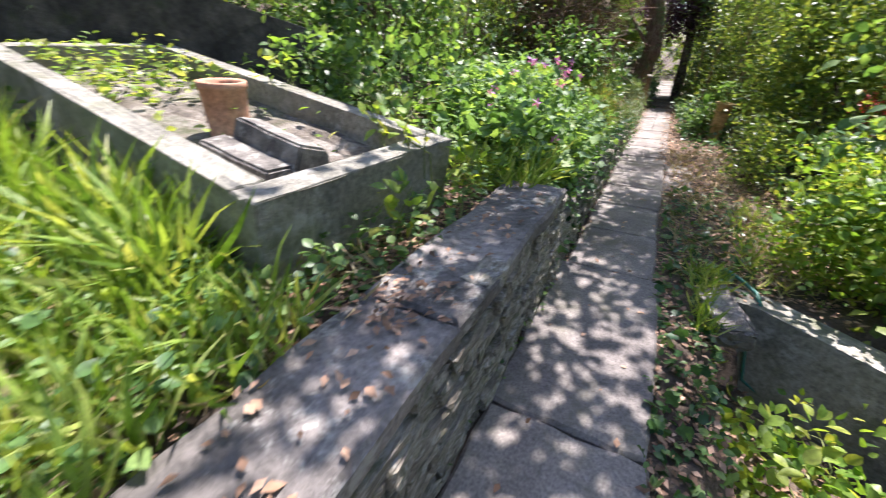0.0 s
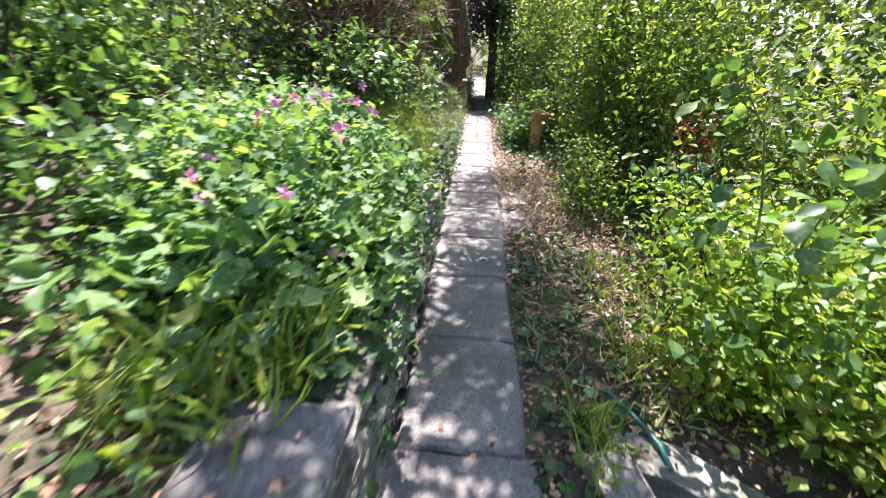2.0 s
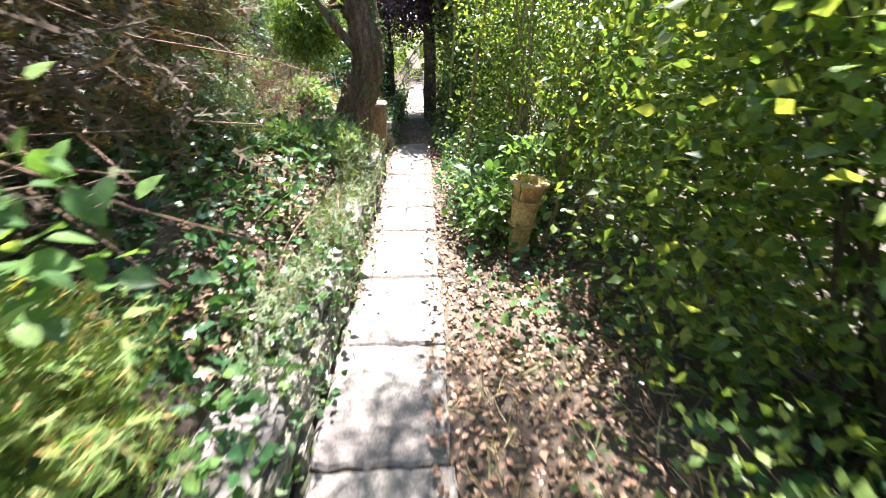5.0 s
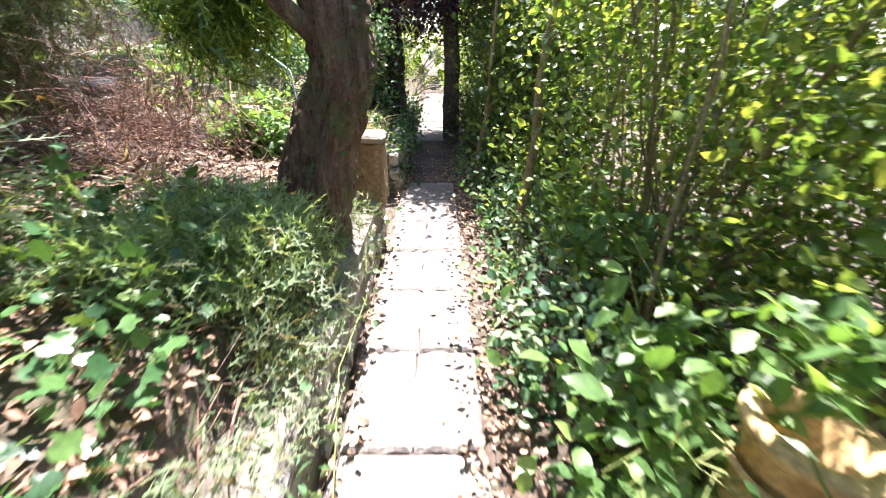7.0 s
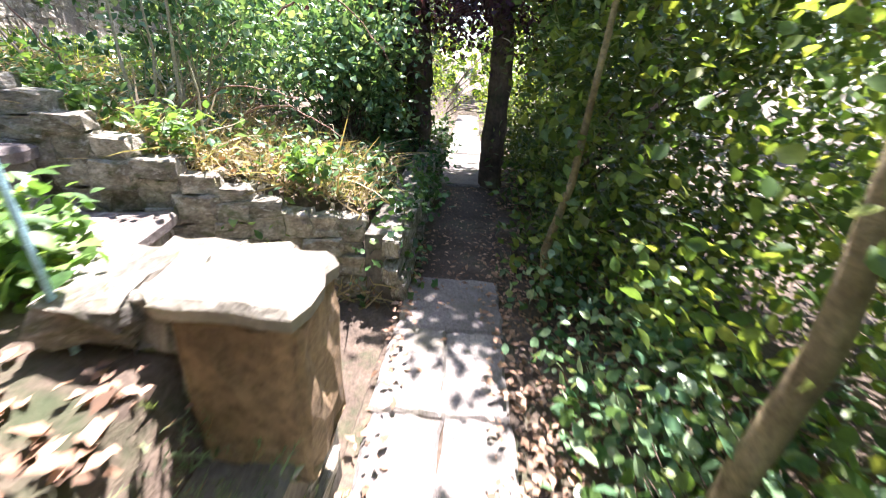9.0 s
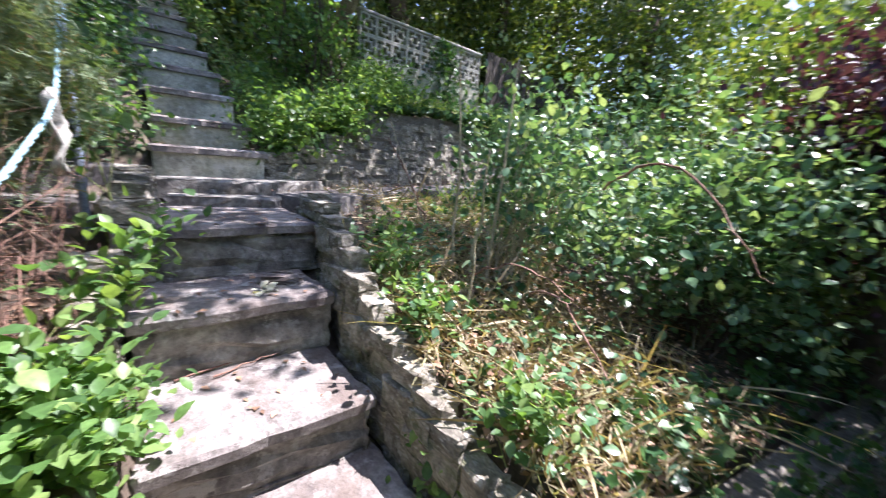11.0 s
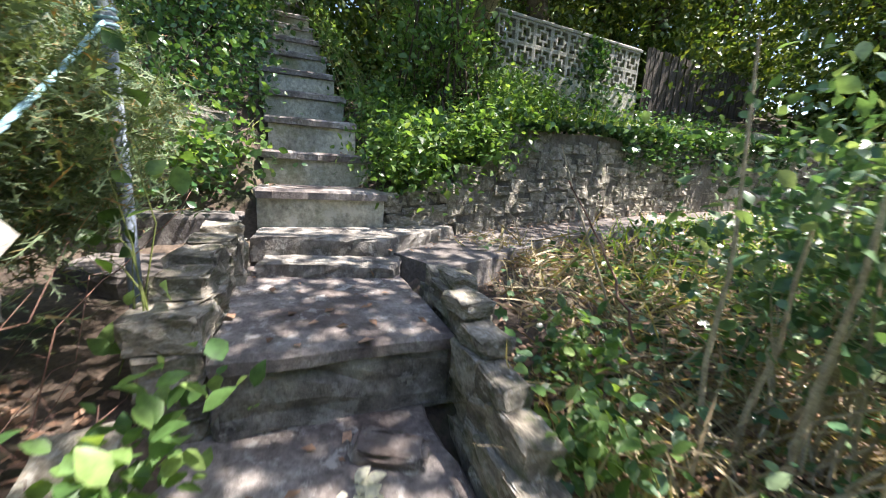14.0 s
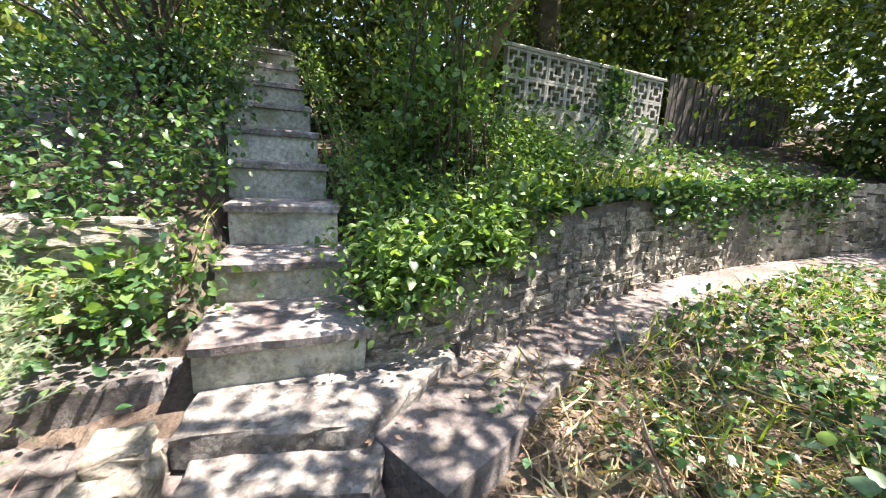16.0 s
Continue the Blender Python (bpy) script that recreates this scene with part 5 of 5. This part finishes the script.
plant("sunlit_hedge", "sunlit hedge beyond the passage", "hedge", (-1.0, 22.5, 0.0), np.concatenate([in_box(130, (-2.2, 19.6, 0.2), (-0.75, 25.0, 3.2)), in_box(130, (0.55, 19.8, 0.2), (1.6, 25.0, 3.2)), in_box(90, (-1.6, 25.0, 0.1), (1.6, 26.0, 3.2))]), 46, LEAF4, 0.075, L_YELLOW, 0.2, 20, 0.014)

tree("overhanging_tree", "dense tree crown roofing the passage", [(2.4, 16.8, -0.1), (2.2, 16.8, 2.0), (1.2, 16.9, 3.6)], [0.2, 0.16, 0.1], 10, in_box(190, (0.1, 15.2, 2.9), (2.0, 18.5, 4.4)), 150, LEAF4, 0.14, L_WOOD, 0.3)
# ---- plants round the stairs ----
plant("juniper_bush", "grey-green juniper with rusty tips beside the steps", "shrub", (-2.3, 11.5, 1.0), np.concatenate([in_ball(190, (-2.35, 11.5, 2.0), (0.8, 0.5, 0.75), 0.3), in_ball(60, (-3.0, 11.6, 1.9), (0.5, 0.35, 0.5))]), 85, SPRAY, 0.085, L_JUNIPER, 0.09, 14, 0.008, M_TWIG)
tw = thing("dead_twigs", "mass of reddish dead twigs under the juniper", "twigs", (-1.7, 11.6, 0.7))
lines = [bent(RNG.normal(size=3) * np.array([0.35, 0.3, 0.12]) + (0, 0, 0.2), RNG.normal(size=3) * np.array([0.5, 0.42, 0.3]) + (0.05, 0.0, 0.6), RNG.uniform(-0.15, 0.3), 9, 0.05) for _ in range(290)]
for line in lines:
    line[:, 0] = np.minimum(line[:, 0], 0.62 + 0.1 * np.sin(line[:, 2] * 9))
    line[:, 1] = np.minimum(line[:, 1], 0.5)
for line in lines:
    V, F = tubes([line], [RNG.uniform(0.0012, 0.0032)], 4)
    child("twig", mesh_of("twig", V, F, M_TWIG), tw)
plant("bramble_seedling", "fresh bright bramble shoots beside the lower steps", "bramble", (-1.45, 12.1, 0.5), np.concatenate([in_ball(110, (-1.27, 12.17, 0.84), (0.3, 0.2, 0.28), 0.05), in_ball(12, (-1.75, 12.2, 1.12), (0.16, 0.1, 0.2), 0.2), in_ball(8, (-2.05, 12.3, 1.25), (0.12, 0.08, 0.15))]), 11, LEAF8, 0.068, L_BROAD, 0.065, 22, 0.004, M_STEMGREEN, up=0.85)
plant("climber", "pale climber hanging round the pole", "climber", (-2.6, 12.0, 1.05), np.array([(-2.62 - 0.02 * k, 12.0 + 0.07 * math.sin(k * 2.0), 1.2 + 0.15 * k) for k in range(10)]), 4, LEAF8, 0.09, L_BROAD, 0.06, 5, 0.004, M_STEMGREEN, up=0.6)
plant("bramble_bush", "tall sunlit bramble bush on the bank", "bramble", (-2.1, 14.4, 0.9), np.concatenate([in_ball(90, (-2.2, 14.6, 1.7), (0.55, 0.4, 0.68), 0.1), in_ball(36, (-1.65, 14.75, 1.4), (0.45, 0.35, 0.42))]), 24, LEAF8, 0.062, L_BRAMBLE, 0.18, 40, 0.006, M_STRAWSTEM)
plant("bramble_thicket", "deep green bramble thicket below the path", "bramble", (-1.2, 15.3, 0.6), np.concatenate([in_ball(120, (-1.25, 15.5, 1.3), (0.8, 0.6, 0.85), 0.2), in_ball(90, (-2.4, 16.2, 1.7), (0.9, 0.7, 0.9))]), 40, LEAF8, 0.066, L_BRAMBLE, 0.15, 40, 0.006)
for x, y, r in ((-2.1, 13.5, 0.16), (-1.62, 13.5, 0.18), (-1.2, 13.45, 0.2), (-0.9, 13.6, 0.17), (-2.5, 13.7, 0.2)):
    z = float(gz(x, y))
    plant("bramble_clump", "low clump of bright bramble leaves on the bank", "bramble", (x, y, z), in_ball(14, (x, y, z + 0.2), (r, r * 0.8, 0.2), 0.1), 11, LEAF8, 0.062, L_BROAD, 0.07, 8, 0.004, M_STEMGREEN, up=0.8, group="bank brambles")
for k, (x, y, tx, ty, z0, h, r) in enumerate(((-2.25, 14.05, -2.3, 14.0, 0.9, 1.5, 0.012), (-2.05, 14.2, -2.0, 14.25, 0.9, 1.5, 0.015), (-2.2, 14.15, -2.15, 14.2, 0.9, 0.95, 0.014), (-1.62, 13.75, -1.65, 13.8, 0.6, 0.75, 0.013), (-1.3, 13.6, -1.28, 13.65, 0.5, 0.35, 0.011), (-1.15, 13.75, -1.1, 13.75, 0.5, 0.4, 0.011), (-3.0, 14.2, -3.3, 13.9, 1.1, 1.0, 0.009))):
    ob = thing("dry_stalk", "bleached cut stalk standing on the bank", "stalk", (x, y, z0 - 0.05), group="dry stalks")
    V, F = tubes([bent((0, 0, 0), (tx - x, ty - y, h), 0, 5, 0.012)], [r], 7)
    child("stalk", mesh_of("stalk", V, F, M_STRAWSTEM, True), ob)
for k in range(26):
    x, y = RNG.uniform(-2.5, -0.6), RNG.uniform(13.5, 14.5)
    z = float(gz(x, y))
    ob = thing("bramble_cane", "dry broken bramble cane on the bank", "bramble", (x, y, z - 0.03), group="dead canes")
    up = k % 3 == 0
    V, F = tubes([bent((0, 0, 0), (RNG.uniform(-0.5, 0.5), RNG.uniform(-0.3, 0.3), RNG.uniform(0.25, 0.5) if up else RNG.uniform(0.05, 0.22)), 0.08, 7, 0.02)], [RNG.uniform(0.003, 0.006)], 5)
    child("stalk", mesh_of("stalk", V, F, M_STRAWSTEM, True), ob)
for k, (a, b, sag) in enumerate((((-1.35, 14.4, 1.6), (-0.55, 14.3, 1.35), 0.25), ((-2.6, 14.0, 1.15), (-2.9, 13.75, 1.85), 0.05), ((-1.6, 14.2, 0.95), (-0.8, 13.9, 0.9), 0.12), ((-1.9, 14.0, 1.0), (-1.1, 14.0, 1.1), 0.1))):
    ob = thing("bramble_cane", "arching thorny bramble cane", "bramble", a, group="bramble canes")
    P = bent((0, 0, 0), np.subtract(b, a), sag, 14, 0.008)
    V, F = tubes([P], [0.008], 6)
    W, G = tubes([[q, q + RNG.normal(size=3) * 0.016] for q in np.repeat(P, 3, 0)], [0.0018] * 42, 3)
    child("cane", mesh_of("cane", np.concatenate([V, W]), np.concatenate([F, G + len(V)]), M_TWIG), ob)
ground_leaves("bank_ivy", "ivy and small weeds over the bank", "ivy", np.concatenate([on_ground(450, -2.9, -0.42, 13.35, 14.8, (0.0, 0.18)), on_ground(900, -0.9, -0.4, 14.0, 17, (0.0, 0.16)), np.stack([RNG.uniform(-0.44, -0.3, 500), RNG.uniform(13.4, 18, 500), RNG.uniform(0.05, 0.5, 500)], 1), on_ground(900, -4.2, -2.4, 14.2, 16.5, (0.0, 0.1))]), 0.06, L_IVY, LOBED, 0.4, 0.6)
ground_leaves("bank_weeds", "bright broad-leaved weeds on the bank", "weeds", np.concatenate([on_ground(550, -2.6, -0.5, 13.35, 14.5, (0.0, 0.26)), on_ground(260, -4.0, -2.2, 13.6, 15.5, (0.0, 0.14))]), 0.06, L_BRAMBLE, LEAF8)
_n = 520
ground_leaves("cut_stems", "strewn cut stems and dead brambles", "debris", np.concatenate([on_ground(_n, -4.2, -2.3, 13.7, 15.8, (0.02, 0.12)), on_ground(_n, -2.6, -0.5, 13.4, 15.0, (0.02, 0.14))]), 0.34, L_STRAW, (BLADE[0] * np.array([0.45, 1, 0.5]), BLADE[1]), 0.25, 0.3)
ground_leaves("slope_litter", "leaf litter and ivy under the brambles", "leaf litter", np.concatenate([on_ground(2200, -2.9, -0.45, 13.36, 15.2, (0.0, 0.1))] + [q[q[:, 0] > wall_x(q[:, 1]) + 0.6] for q in (on_ground(5200, -7.5, -2.3, 13.5, 19.0, (0.0, 0.06)),)]), 0.05, L_DEAD, LEAF4, 0.3, 0.8)
ground_leaves("slope_weeds", "green weeds and ivy below the ledge path", "weeds", np.concatenate([q[q[:, 0] > wall_x(q[:, 1]) + 0.62] for q in (on_ground(3000, -8.5, -2.6, 14.6, 23.0, (0.0, 0.16)), on_ground(2600, -7.2, -3.4, 15.6, 20.0, (0.0, 0.2)))]), 0.07, L_IVY, LOBED, 0.4, 0.6)
blade_tufts("slope_grass", "green grass below the ledge path", "grass", np.concatenate([q[q[:, 0] > wall_x(q[:, 1]) + 0.6] for q in (on_ground(1700, -7.0, -3.2, 14.6, 19.5),)]), 0.22, L_GRASS, 0.7)
ground_leaves("hill_cover", "ivy and weeds over the slope behind the planter", "ivy", np.concatenate([on_ground(5200, -5.2, -1.1, 3.75, 8.0, (0.0, 0.4)), on_ground(900, -4.4, -3.0, -0.5, 3.8, (0.0, 0.3))]), 0.085, L_BROAD, LEAF8, 0.4, 0.6)
# slope between stairs and wall
_n = 300
_x = RNG.uniform(-8.0, -4.25, _n)
_y = RNG.uniform(12.9, 15.2, _n)
_k = _x < wall_x(_y) - 0.12
_x, _y = _x[_k], _y[_k]
_n = len(_x)
plant("slope_brambles", "bright ivy and brambles covering the slope by the stairs", "shrub", (-5.5, 13.8, 2.3), np.column_stack([_x, _y, gz(_x, _y) + RNG.uniform(0.05, 0.4, _n)]), 62, LEAF8, 0.058, L_BROAD, 0.16, 40, 0.006, M_STEMGREEN, up=0.7)
_y = RNG.uniform(13.0, 14.35, 110)
plant("bramble_spill", "brambles and ivy spilling over the end of the curved wall", "bramble", (-4.75, 13.6, 1.95), np.column_stack([wall_x(_y) + RNG.uniform(-0.3, 0.14, 110), _y, upper_z(_y) + np.interp(_y, (13.0, 13.4, 14.35), (0.35, 0.42, 0.75)) + RNG.uniform(0, 0.5, 110)]), 20, LEAF8, 0.07, L_BROAD, 0.1, 30, 0.005, M_STEMGREEN, up=0.75)
ground_leaves("wall_ivy", "ivy trailing over the curved wall", "ivy", np.concatenate([np.stack([wall_x(y) + RNG.uniform(-0.12, 0.12, len(y)), y, wall_top(y) + (0.14 - 0.95 * RNG.beta(0.8, 1.6, len(y)) * (0.55 + 0.45 * np.sin(y * 2.6) ** 2)) * smooth(15.6, 16.8, y) + 0.04], 1) for y in (RNG.uniform(14.3, 20.5, 4200),)] + [q[q[:, 0] < wall_x(q[:, 1]) - 0.1] for q in (on_ground(7000, -9.5, -4.3, 13.2, 20.5, (0.0, 0.3)),)]), 0.075, L_IVY, LOBED, 0.4, 0.5)
blade_tufts("bank_grass", "sunlit tufts of grass on the wall top", "grass", np.concatenate([np.stack([wall_x(y) - RNG.uniform(0.1, 0.9, len(y)), y, gz(wall_x(y) - 0.6, y)], 1) for y in (RNG.uniform(14.0, 17.5, 700),)]), 0.24, L_GRASS, 0.5)
def screen_ivy(ob):
    n = 900
    P = np.array([SCREEN @ Vector(q) for q in np.stack([np.concatenate([RNG.normal(2.05, 0.22, n // 2), RNG.uniform(-0.2, 3.6, n // 2)]), RNG.uniform(-0.16, -0.02, n), np.concatenate([RNG.uniform(-0.5, 0.75, n // 2), RNG.uniform(-0.7, 0.12, n // 2)])], 1)])
    V, F = leaves(LOBED, P - np.array(ob.matrix_basis.translation), RNG.normal(size=(n, 3)) - (0, 0, 0.6), 0.085 * RNG.uniform(0.6, 1.3, n), 0.3)
    child("ivy_curtain", mesh_of("ivy_curtain", V, F, L_IVY), ob)


_sx = SCREEN.translation
ob = thing("screen_ivy", "dark ivy climbing over the screen blocks", "ivy", tuple(_sx))
screen_ivy(ob)
# many-stemmed shrub above the stairs
_b = np.array((-6.35, 13.75, float(gz(-6.35, 13.75))))
def many_stems(ob):
    lines = [bent(RNG.normal(size=3) * (0.34, 0.3, 0), RNG.normal(size=3) * (0.9, 0.7, 0.4) + (0, 0, 2.6), 0.1, 7, 0.05) for _ in range(46)]
    for line in lines:
        V, F = tubes([line], [RNG.uniform(0.006, 0.016)], 6)
        child("stem", mesh_of("stem", V, F, M_BARK, True), ob)


plant("hazel_stool", "many-stemmed hazel rising beside the upper stairs", "shrub", tuple(_b), np.concatenate([in_ball(110, _b + (0, 0, 2.7), (1.5, 1.2, 1.3), 0.3), in_ball(50, _b + (0.1, -0.1, 0.9), (0.9, 0.6, 0.8), 0.3)]), 40, LEAF8, 0.085, L_BROAD, 0.2, 0, extra=many_stems)
tree("leaning_tree", "leaning grey trunk in the wood above the stairs", [(-7.6, 14.2, 3.2), (-7.3, 14.6, 4.4), (-6.9, 15.2, 6.0), (-6.6, 15.6, 8.0)], [0.12, 0.1, 0.08, 0.05], 6, np.concatenate([in_box(115, (-7.6, 14.0, 5.8), (-2.0, 18.4, 7.4)), in_box(34, (-3.3, 14.2, 5.8), (-1.9, 15.8, 7.0)), in_box(45, (-5.0, 16.6, 5.8), (-2.3, 19.4, 7.2))]), 46, LEAF4, 0.14, L_WOOD, 0.3, M_BARK_LIT)
# crown stays above the view, added only to darken the upper stairs
tree("stair_shade_tree", "unseen tall tree added so that its crown shades the upper stairs", [(-9.6, 16.4, 4.6), (-9.4, 16.2, 6.4), (-8.0, 15.8, 8.0)], [0.2, 0.16, 0.08], 8, in_box(170, (-10.0, 12.6, 6.9), (-4.6, 18.6, 8.8)), 56, LEAF4, 0.16, L_WOOD, 0.35)
# ivy bank on the other side of the stairs
_n = 200
_x, _y = RNG.uniform(-8.5, -3.9, _n), RNG.uniform(9.6, 11.95, _n)
_y = np.minimum(_y, 11.75 + 0.17 * (_x + 4.0) + 0.1)
plant("ivy_bank", "deep ivy and brambles over the terrace beside the stairs", "shrub", (-5.5, 11.0, 2.3), np.column_stack([_x, _y, gz(_x, _y) + RNG.uniform(0.0, 0.7, _n)]), 84, LEAF8, 0.058, L_IVY, 0.19, 50, 0.008, up=0.6)
plant("stair_side_shrub", "tall shrub with bare stems beside the upper stairs", "shrub", (-6.6, 10.9, 3.0), in_ball(90, (-6.6, 10.7, 4.6), (1.6, 1.1, 1.2)), 40, LEAF4, 0.085, L_HEDGE, 0.22, 40, 0.02)
_y = RNG.uniform(13.45, 17.6, 90)
plant("wall_ivy_edge", "ivy and ferny weeds smothering the wall along the dark path", "ivy", (-0.45, 15.2, 0.3), np.column_stack([RNG.uniform(-0.6, -0.24, 90), _y, RNG.uniform(0.08, 0.55, 90)]), 20, LOBED, 0.055, L_IVY, 0.08, 20, 0.004, M_STEMGREEN, up=0.6)
# the wood above
for k, (x, y) in enumerate(((-10.5, 13.0), (-10.8, 16.5), (-10.5, 20.0), (-9.5, 10.0), (-12.0, 23.5), (-8.0, 23.5), (-3.6, 25.0), (-2.9, 22.4), (-12.6, 19.6), (-6.0, 26.0))):
    z = float(gz(x, y))
    h = 4.6 if x < -6 else 3.0
    tree("wood_tree", "dark leafy tree of the wood above", [(x, y, z - 0.1), (x + 0.1, y, z + h * 0.5), (x, y + 0.1, z + h)], [0.2, 0.15, 0.08], 8, np.concatenate([in_ball(130, (x, y, z + h * 0.85), (2.0, 2.3, h * 0.45)), in_ball(90, (x + 0.4, y, z + 0.9), (1.6, 2.1, 1.2), 0.0)]), 75, LEAF4, 0.15, L_WOOD, 0.4)
# woods closing the view all round
_a = RNG.uniform(0, 2 * np.pi, 900)
_r = RNG.uniform(20, 28, 900)
_x, _y = _r * np.cos(_a), 9 + _r * np.sin(_a)
_c = np.column_stack([_x, _y, gz(_x, _y) + RNG.uniform(0, 8, 900)])
_i = np.repeat(np.arange(900), 40)
V, F = leaves(LEAF4, _c[_i] + RNG.normal(size=(len(_i), 3)) * 1.1, RNG.normal(size=(len(_i), 3)), 0.7 * RNG.uniform(0.6, 1.3, len(_i)), 0.4)
tagged(new("distant_woods", mesh_of("distant_woods", V, F, L_WOOD)), "woods closing the view all round", "woods", kind="stuff")
# a dead leaf or two on the treads, and the flat stone left there
ob = thing("flat_stone", "flat broken stone lying on a step", "stone", Matrix(STAIR) @ pose(1.72, 0.52, -0.77, 0, 0, 60))
part("stone_body", block_bm(0.25, 0.14, 0.04, 2, 0.012, 0.03, 5), M_TREAD, ob)
P = np.array([STAIR @ Vector(q) for q in [(RNG.uniform(0.4, 2.6), RNG.uniform(-0.1, 0.75), 0) for _ in range(60)]])
_sxl = (np.linalg.inv(np.array(STAIR)) @ np.column_stack([P, np.ones(60)]).T).T[:, 0]
P[:, 2] = 1.677 + np.where(_sxl > 2.07, -1.09, np.where(_sxl > 1.54, -0.76, -0.44))
ground_leaves("step_litter", "dry leaves and bits scattered on the steps", "leaf litter", P, 0.05, L_DEAD, LEAF4, 0.15, 0.95)
ground_leaves("pale_sprig", "pale dried sprig lying on a step", "sprig", np.array([STAIR @ Vector((1.86 + 0.05 * math.sin(k), 0.36 + 0.02 * k * 0.3, -0.755)) for k in range(14)]), 0.05, L_PALE, LEAF8, 0.3, 0.8, kind="")
for a, b in (((2.05, -0.05, -1.085), (1.95, 0.5, -1.085)), ((2.1, 0.1, -1.085), (2.02, 0.42, -1.08))):
    ob = thing("twig", "thin dark twig lying on a step", "twig", tuple(STAIR @ Vector(a)))
    V, F = tubes([bent((0, 0, 0), (STAIR @ Vector(b)) - (STAIR @ Vector(a)), 0.0, 8, 0.006)], [0.006], 5)
    child("wood", mesh_of("wood", V, F, M_TWIG), ob)

_y = RNG.uniform(12.9, 19.5, 520)
_o = RNG.beta(0.6, 0.8, 520) * 0.62
ground_leaves("ledge_litter", "brown leaves and bits strewn on the ledge path", "leaf litter", np.stack([wall_x(_y) + 0.05 + _o, _y, upper_z(_y) + 0.035], 1), 0.035, L_DEAD, LEAF4, 0.12, 0.95)
P = np.array([STAIR @ Vector((RNG.uniform(-0.3, 0.3) * 0.4 + F_FRONT[k] - 0.36, 0.45 + 0.4 * RNG.choice((-1, 1)) * RNG.beta(3, 1), F_TOP[k] + 0.008)) for k in range(10) for _ in range(26)])
ground_leaves("tread_litter", "brown leaves gathered at the backs of the treads", "leaf litter", P, 0.035, L_DEAD, LEAF4, 0.12, 0.95)

# ---- pieces: path slabs and wall stones ----
SLAB_Y = [-3.0, -1.6, -0.2, 1.2, 2.56, 4.09, 4.87, 5.61, 6.3, 7.05, 7.55, 7.9, 8.65, 9.4, 10.21, 10.8, 11.4, 11.97, 12.56, 13.15, 13.75, 14.35, 14.95, 15.55, 16.15, 16.75, 17.4, 18.1, 18.8, 19.5, 20.3, 21.1, 22.0, 23.0, 24.0]
for k, (a, b) in enumerate(zip(SLAB_Y, SLAB_Y[1:])):
    if 13.7 < a < 16.1:
        continue  # slabs left out: bare earth darkens the shaded stretch under the trees
    row = [(-0.152, 0.301), (0.152, 0.301)] if 10.2 < a < 13.1 else [(0.02, 0.7)] if b < 4.2 else [(0.0, 0.61)]
    for q, (x, w) in enumerate(row):
        me = mesh_from(slab_bm(w, b - a - 0.014, 0.06, 0.011, 7, 300 + 2 * k + q), "paving_slab", M_SLAB)
        put("paving_slab", me, path_bed, x + 0.008 * math.sin(k * 2.7), (a + b) / 2 - 15, 0.032 + 0.004 * math.sin(k * 1.9 + q), 0.5 * math.sin(k * 3.3), 0.4 * math.sin(k * 5.0), 0.4 * math.cos(k * 4.0))
for k, y in enumerate((6.75, 7.4)):
    put("paving_slab", mesh_from(slab_bm(0.3, 0.6, 0.06, 0.02, 6, 400 + k), "paving_slab", M_SLAB), path_bed, 0.475, y - 15, 0.012, 1.5 * math.sin(k))
stone_course_wall(wall_low, straight(-0.4, -1.0, -0.4, 3.72), lambda s: -0.02, lambda s: 0.64, 0.075, 0.2, STONES, 0.12, 0.02, 300)
stone_course_wall(wall_mid, straight(-0.4, 3.75, -0.4, 12.1), lambda s: -0.02, lambda s: 0.34, 0.085, 0.2, STONES, 0.1, 0.03, 300)
stone_course_wall(wall_bank, straight(-0.36, 13.45, -0.37, 18.5), lambda s: -0.02, lambda s: 0.42, 0.1, 0.24, STONES, 0.1, 0.03, 120)


def upper_line(s):
    y = 12.97 + s * 0.87
    d = (float(wall_x(y + 0.05)) - float(wall_x(y - 0.05))) / 0.1
    return float(wall_x(y)) - 0.055, y, math.atan2(1, d)


stone_course_wall(wall_upper, (upper_line, 6.6), lambda s: float(upper_z(12.97 + s * 0.87)) - 0.05, lambda s: float(wall_top(12.97 + s * 0.87)), 0.105, 0.19, STONES, 0.12, 0.025, 300)

# the wall's farther stretch, in one piece
far = stone_course_wall(wall_upper, (lambda s: upper_line(s + 6.6), 5.2), lambda s: float(upper_z(12.97 + (s + 6.6) * 0.87)) - 0.05, lambda s: float(wall_top(12.97 + (s + 6.6) * 0.87)), 0.115, 0.22, STONES, 0.12, 0.025, 0)
V, F, base = [], [], 0
for k, (x, y, zz, a, L, h, out) in enumerate(far):
    me = STONES[k % len(STONES)]
    m = Matrix.Translation((x + out * math.sin(a), y - out * math.cos(a), zz)) @ Matrix.Rotation(a, 4, "Z") @ Matrix.Diagonal((L, 0.12, h, 1))
    V += [tuple(m @ v.co) for v in me.vertices]
    F += [[base + i for i in p.vertices] for p in me.polygons]
    base += len(me.vertices)
me = bpy.data.meshes.new("far_stones")
me.from_pydata(V, [], F)
me.materials.append(M_RUBBLE)
tagged(child("far_stones", me, wall_upper), kind="stuff")
